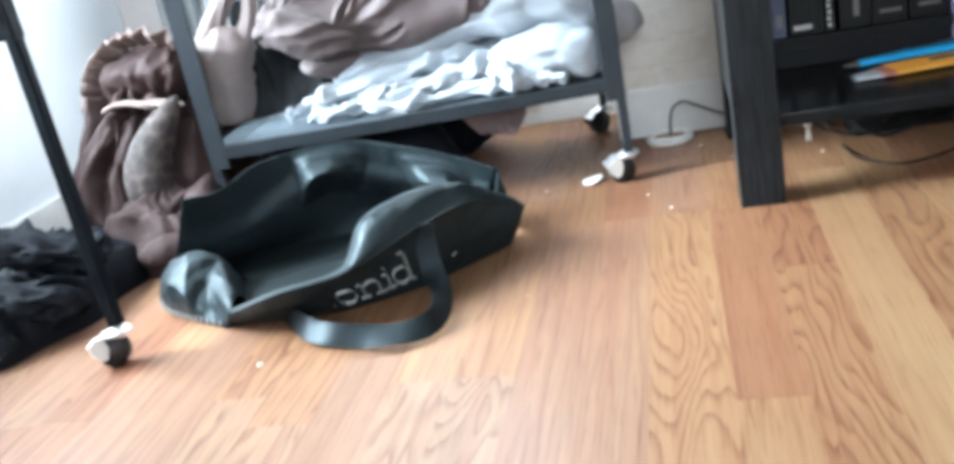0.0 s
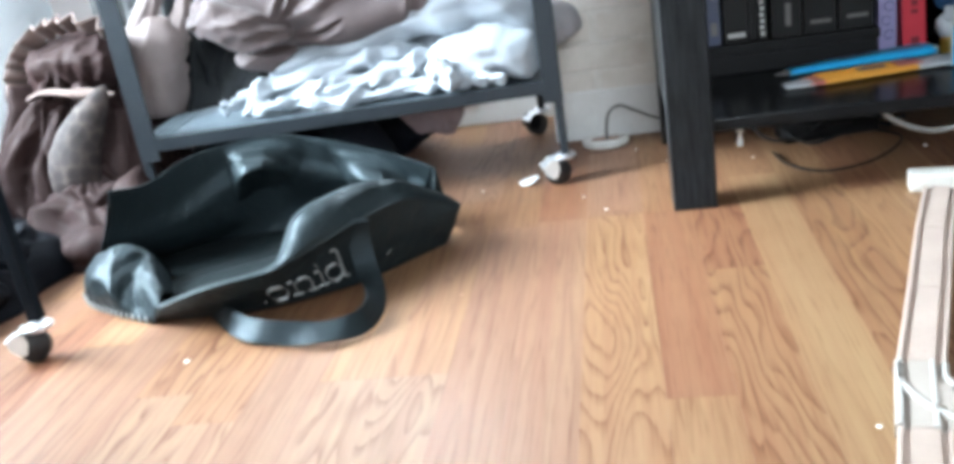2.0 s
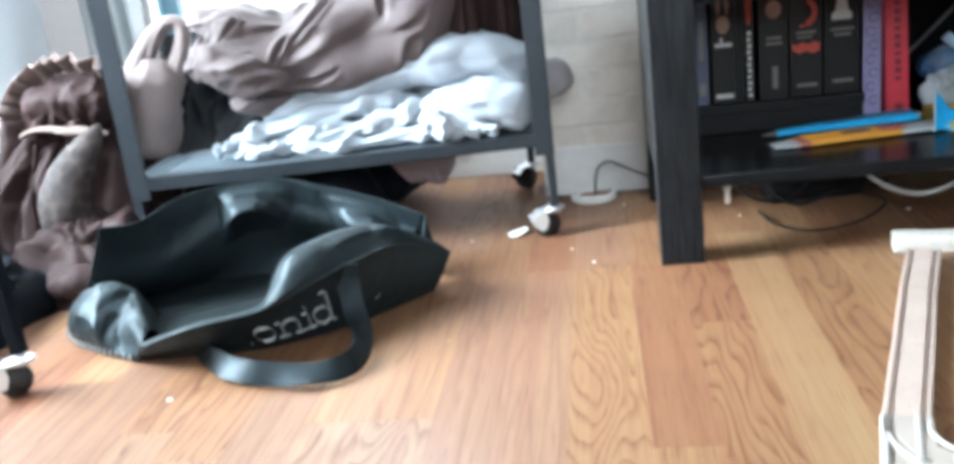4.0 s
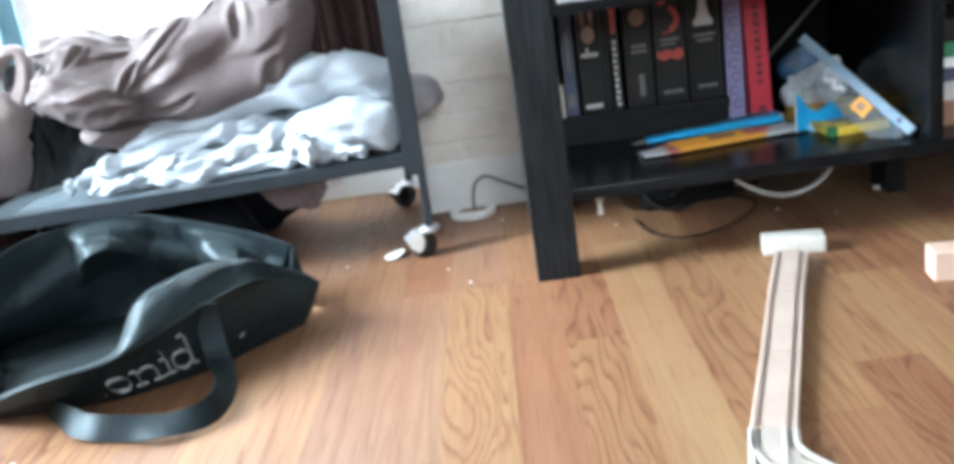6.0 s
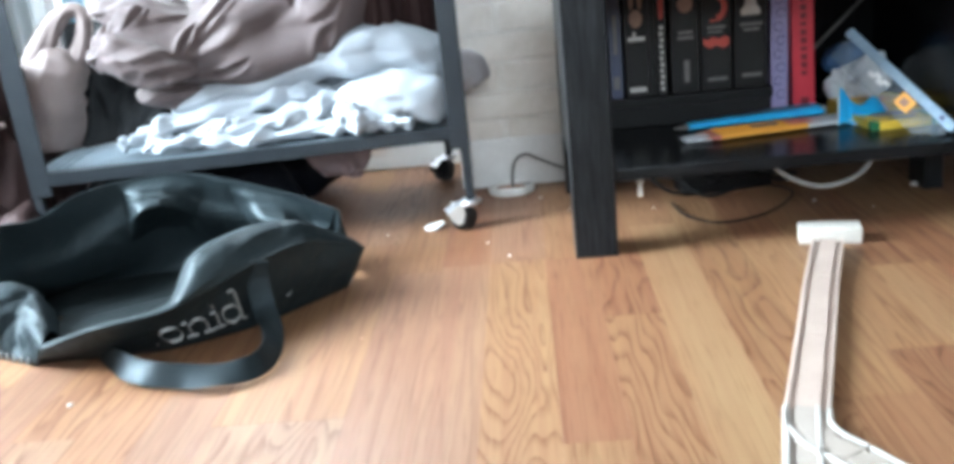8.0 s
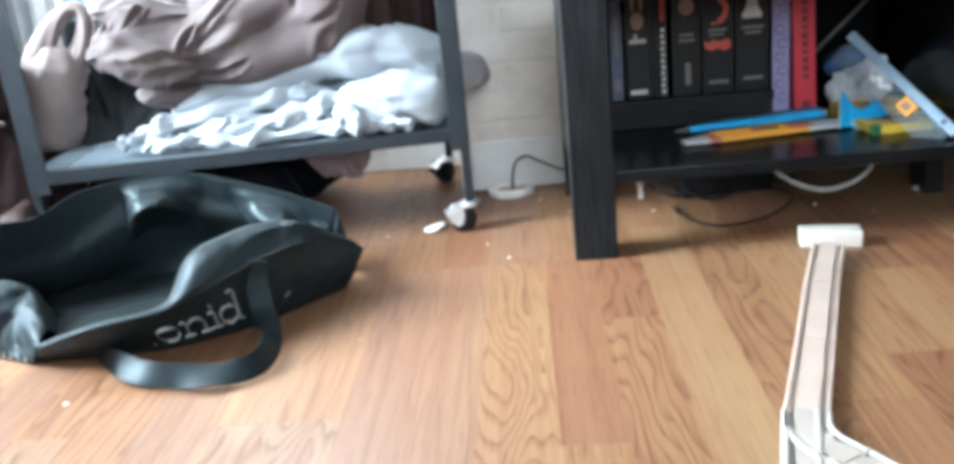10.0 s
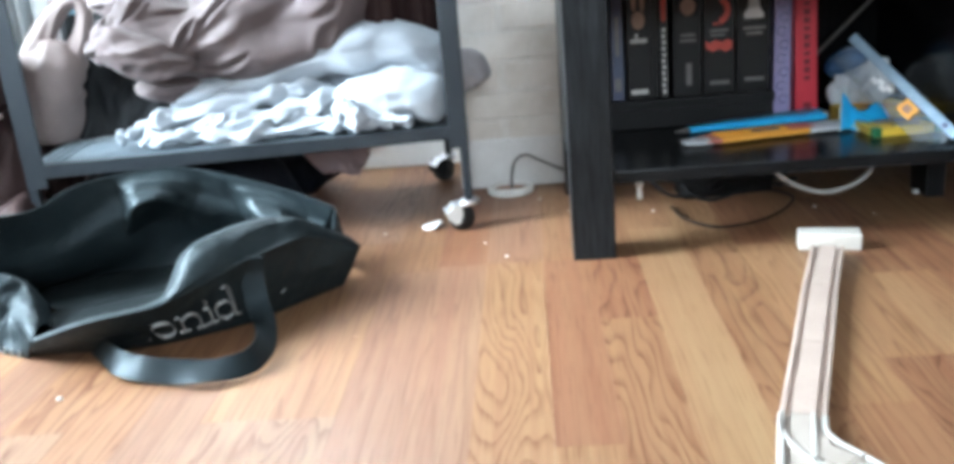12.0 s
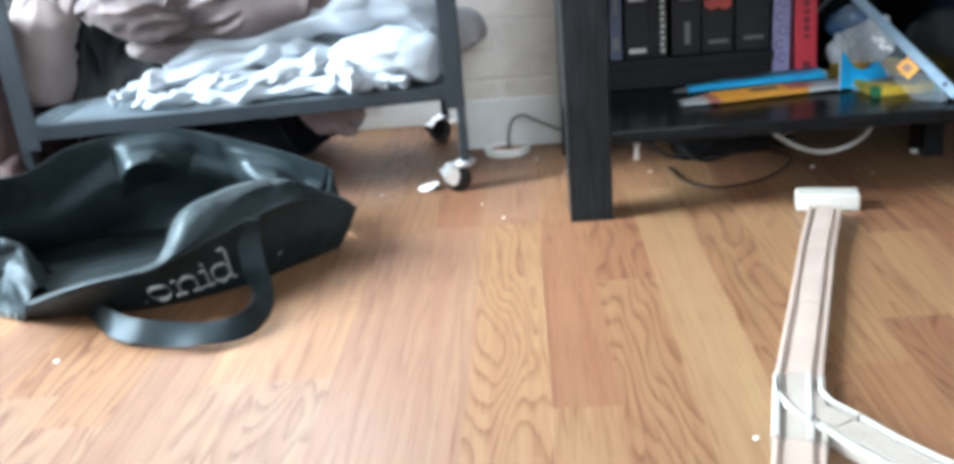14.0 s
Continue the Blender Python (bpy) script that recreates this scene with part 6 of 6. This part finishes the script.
wire = part("cable", tube_bm([(0.470, 1.21, 0.1035), (0.487, 1.20, 0.083), (0.52, 1.20, 0.062), (0.555, 1.20, 0.053), (0.592, 1.20, 0.062), (0.616, 1.205, 0.080), (0.628, 1.22, 0.1035)], 0.0033, 60, 10), M_GREYCABLE, smooth=True)
tagged(wire, "pale grey cable sagging below the shelf", "cable")
adp = part("power_adapter", box_bm(-0.075, 0.075, -0.028, 0.028, 0, 0.042, 0.006, 3, pose(0.455, 1.415, 0, 0, 0, 8)), M_BLACKPLASTIC, smooth=True)
tagged(adp, "black power adapter on the floor under the shelf", "adapter")
rc = random.Random(5)
for k in range(7):
    cx, cy, rr = 0.45 + rc.uniform(-0.05, 0.07), 1.40 + rc.uniform(-0.02, 0.02), rc.uniform(0.035, 0.075)
    pts = [(cx + rr * 1.3 * math.cos(a), min(1.49, cy + rr * 0.7 * math.sin(a)), 0.004 + 0.045 * abs(math.sin(a * 0.5 + k)) * rc.uniform(0.6, 1.1)) for a in np.linspace(0, 5.6, 9)]
    tagged(part("cable", tube_bm(pts, 0.0028, 70, 7), M_BLACKPLASTIC, smooth=True), "tangled black power cable under the bookcase", "cable", "tangled cables")


def crumb(x, y, r, material, label, sq=0.5):
    bm = bmesh.new()
    bmesh.ops.create_icosphere(bm, subdivisions=2, radius=r)
    for v in bm.verts:
        v.co *= 1 + 0.3 * noise.noise(v.co * 260 + Vector((x, y, 0)) * 90)
        v.co.z = max(v.co.z * sq, -r * sq * 0.6)
    bmesh.ops.translate(bm, verts=bm.verts, vec=(x, y, r * sq * 0.6))
    return tagged(part("crumb", bm, material, None, "", True), label, "crumb", "crumbs on the floor")


for x, y, r in ((0.103, 1.16, 0.0042), (0.07, 1.225, 0.0035), (-0.372, 0.794, 0.005), (-0.09, 1.30, 0.003), (0.20, 1.36, 0.003), (0.318, 0.588, 0.004), (0.57, 1.30, 0.005), (0.64, 1.25, 0.003), (0.735, 1.34, 0.010), (0.155, 1.44, 0.004), (0.33, 1.33, 0.004)):
    crumb(x, y, r * 0.65, M_PAPER, "small white crumb on the laminate")
flake = part("paper_scrap", grid_bm(lambda u, v: Vector((-0.0174 + 0.032 * (u - 0.5), 1.318 + 0.034 * (v - 0.5) * math.sqrt(1.03 - 4 * (u - 0.5) ** 2), 0.0015 + 0.007 * u * u + 0.002 * math.sin(7 * v))), 10, 8), M_PAPER, smooth=True)
md = flake.modifiers.new("thickness", "SOLIDIFY")
md.thickness, md.offset = 0.001, 1
tagged(flake, "small white paper scrap beside a caster", "paper")
kn = part("speck", cyl_bm((-0.071, 0.913, -0.001), (-0.071, 0.913, 0.0006), 0.004, 0.003, 10), M_TANART)
tagged(kn, "dark speck stuck to the laminate", "speck")

# ---- brick facing of the pier ----
brick_me = []
for k in range(4):
    r = random.Random(k)
    b = box_bm(-0.1015, 0.1015, -0.009, 0.009, -0.0225, 0.0225, 0.003, 2)
    for v in b.verts:
        v.co += Vector((r.uniform(-1, 1), r.uniform(-1, 1), r.uniform(-1, 1))) * 0.0008
    brick_me.append(mesh_of("brick", b, M_BRICK))
half = mesh_of("brick", box_bm(-0.0482, 0.0482, -0.009, 0.009, -0.0225, 0.0225, 0.003, 2), M_BRICK)
for c in range(20):
    z = 0.0965 + 0.0503 * c
    for i in range(3):
        x = PIER_X + 0.1065 + 0.2085 * i - (0.0 if c % 2 else 0.126)
        if x - 0.10 < PIER_X - 0.02:
            ob = new("brick", half)
            ob.location = (PIER_X + 0.0385, PIER_Y, z)
            ob.scale = (0.72, 1, 1)
        else:
            ob = new("brick", brick_me[(c * 3 + i) % 4])
            ob.location = (x, PIER_Y, z)
        ob.location.y += random.Random(c * 7 + i).uniform(-0.0015, 0.0015)
        ob.parent = wall_pier

# ---- laminate strips ----
SW = 0.0681
TINTS = {"y": (0.208, 0.12, 0.063), "r": (0.150, 0.063, 0.036), "o": (0.181, 0.095, 0.051), "p": (0.176, 0.096, 0.066), "l": (0.193, 0.12, 0.081), "w": (0.217, 0.138, 0.074)}
# by strip: where each piece ends, its tint, and how far its figure is arched
KNOWN = {0: [(0.45, "o", 0.6), (0.925, "o", 0.75), (1.135, "r", 0.95), (1.5, "o", 0.3)], 1: [(0.651, "y", 0.15), (1.13, "r", 0.05), (1.45, "o", 0.3)], 2: [(1.135, "y", 1.0), (1.55, "p", 0.3)],
         3: [(0.42, "o", 0.3), (1.135, "p", 0.15), (1.6, "r", 0.2)], 4: [(0.45, "o", 0.5), (1.12, "p", 0.2), (1.6, "o", 0.4)], 5: [(0.726, "l", 0.7), (1.25, "o", 0.3)], 6: [(0.726, "l", 0.8), (1.18, "y", 0.3)],
         7: [(0.80, "p", 0.2), (1.3, "o", 0.3)], 8: [(0.66, "l", 0.5), (1.05, "o", 0.5)], 9: [(0.72, "l", 0.6), (1.2, "o", 0.6)], 10: [(0.60, "y", 0.5), (1.0, "p", 0.2)], 11: [(0.85, "p", 0.3)], 12: [(0.7, "r", 0.2)],
         -1: [(1.25, "w", 0.0), (1.6, "o", 0.3)], -2: [(0.55, "y", 0.5), (1.16, "o", 0.85), (1.5, "y", 0.5)], -3: [(0.70, "o", 0.3), (1.15, "y", 0.3)],
         -4: [(0.79, "r", 1.0), (1.2, "y", 0.4), (1.5, "o", 0.3)], -5: [(0.62, "o", 0.6), (1.02, "y", 0.3), (1.35, "r", 0.6)], -6: [(0.9, "r", 0.6), (1.2, "r", 0.5)]}
strip_cache = {}


EDGES = (0.283, 0.2155, 0.1535, 0.0760, 0.0085, -0.0585)


def strip_edge(k):
    """Where strip k begins, counted to the left from the bookcase's leg."""
    if 0 <= k < len(EDGES):
        return EDGES[k]
    return EDGES[0] - SW * k if k < 0 else EDGES[-1] - SW * (k - len(EDGES) + 1)


def strip_mesh(length, width):
    key = (round(length, 3), round(width, 4))
    if key not in strip_cache:
        w, l = width / 2 - 0.00005, length / 2 - 0.00008
        b = bmesh.new()
        lo = [b.verts.new((x, y, -0.008)) for x, y in ((-w, -l), (w, -l), (w, l), (-w, l))]
        mi = [b.verts.new((x, y, -0.00015)) for x, y in ((-w, -l), (w, -l), (w, l), (-w, l))]
        q = 0.00015
        up = [b.verts.new((x, y, 0)) for x, y in ((-w + q, -l + q), (w - q, -l + q), (w - q, l - q), (-w + q, l - q))]
        for a, c in ((lo, mi), (mi, up)):
            for j in range(4):
                b.faces.new((a[j], a[(j + 1) % 4], c[(j + 1) % 4], c[j]))
        b.faces.new(up)
        strip_cache[key] = mesh_of("strip", b, M_FLOOR)
    return strip_cache[key]


for k in range(-33, 21):
    x, width = (strip_edge(k) + strip_edge(k + 1)) / 2, strip_edge(k) - strip_edge(k + 1)
    r = random.Random(1000 + k)
    cuts = KNOWN.get(k)
    y = FRONT
    pieces = []
    if cuts:
        while cuts[0][0] - 0.72 - y > 0.05:
            y2 = min(y + round(r.uniform(0.35, 0.6), 2), cuts[0][0] - 0.72)
            pieces.append((y, y2, r.choice("yopl"), r.random()))
            y = y2
        for c, t, g in cuts:
            pieces.append((y, c, t, g))
            y = c
    while y < BACK:
        y2 = min(y + round(r.uniform(0.3, 0.6), 2), BACK + 0.02)
        pieces.append((y, y2, r.choice("yyoopplr"), r.random()))
        y = y2
    for y1, y2, t, g in pieces:
        if x < LEFT - 0.05 or x > RIGHT + 0.05:
            continue
        ob = new("strip", strip_mesh(y2 - y1, width))
        ob.location = (x, (y1 + y2) / 2, 0)
        j = r.uniform(0.92, 1.08)
        ob.color = (*[min(1, c * j) for c in TINTS[t]], g)
        ob.parent = floor
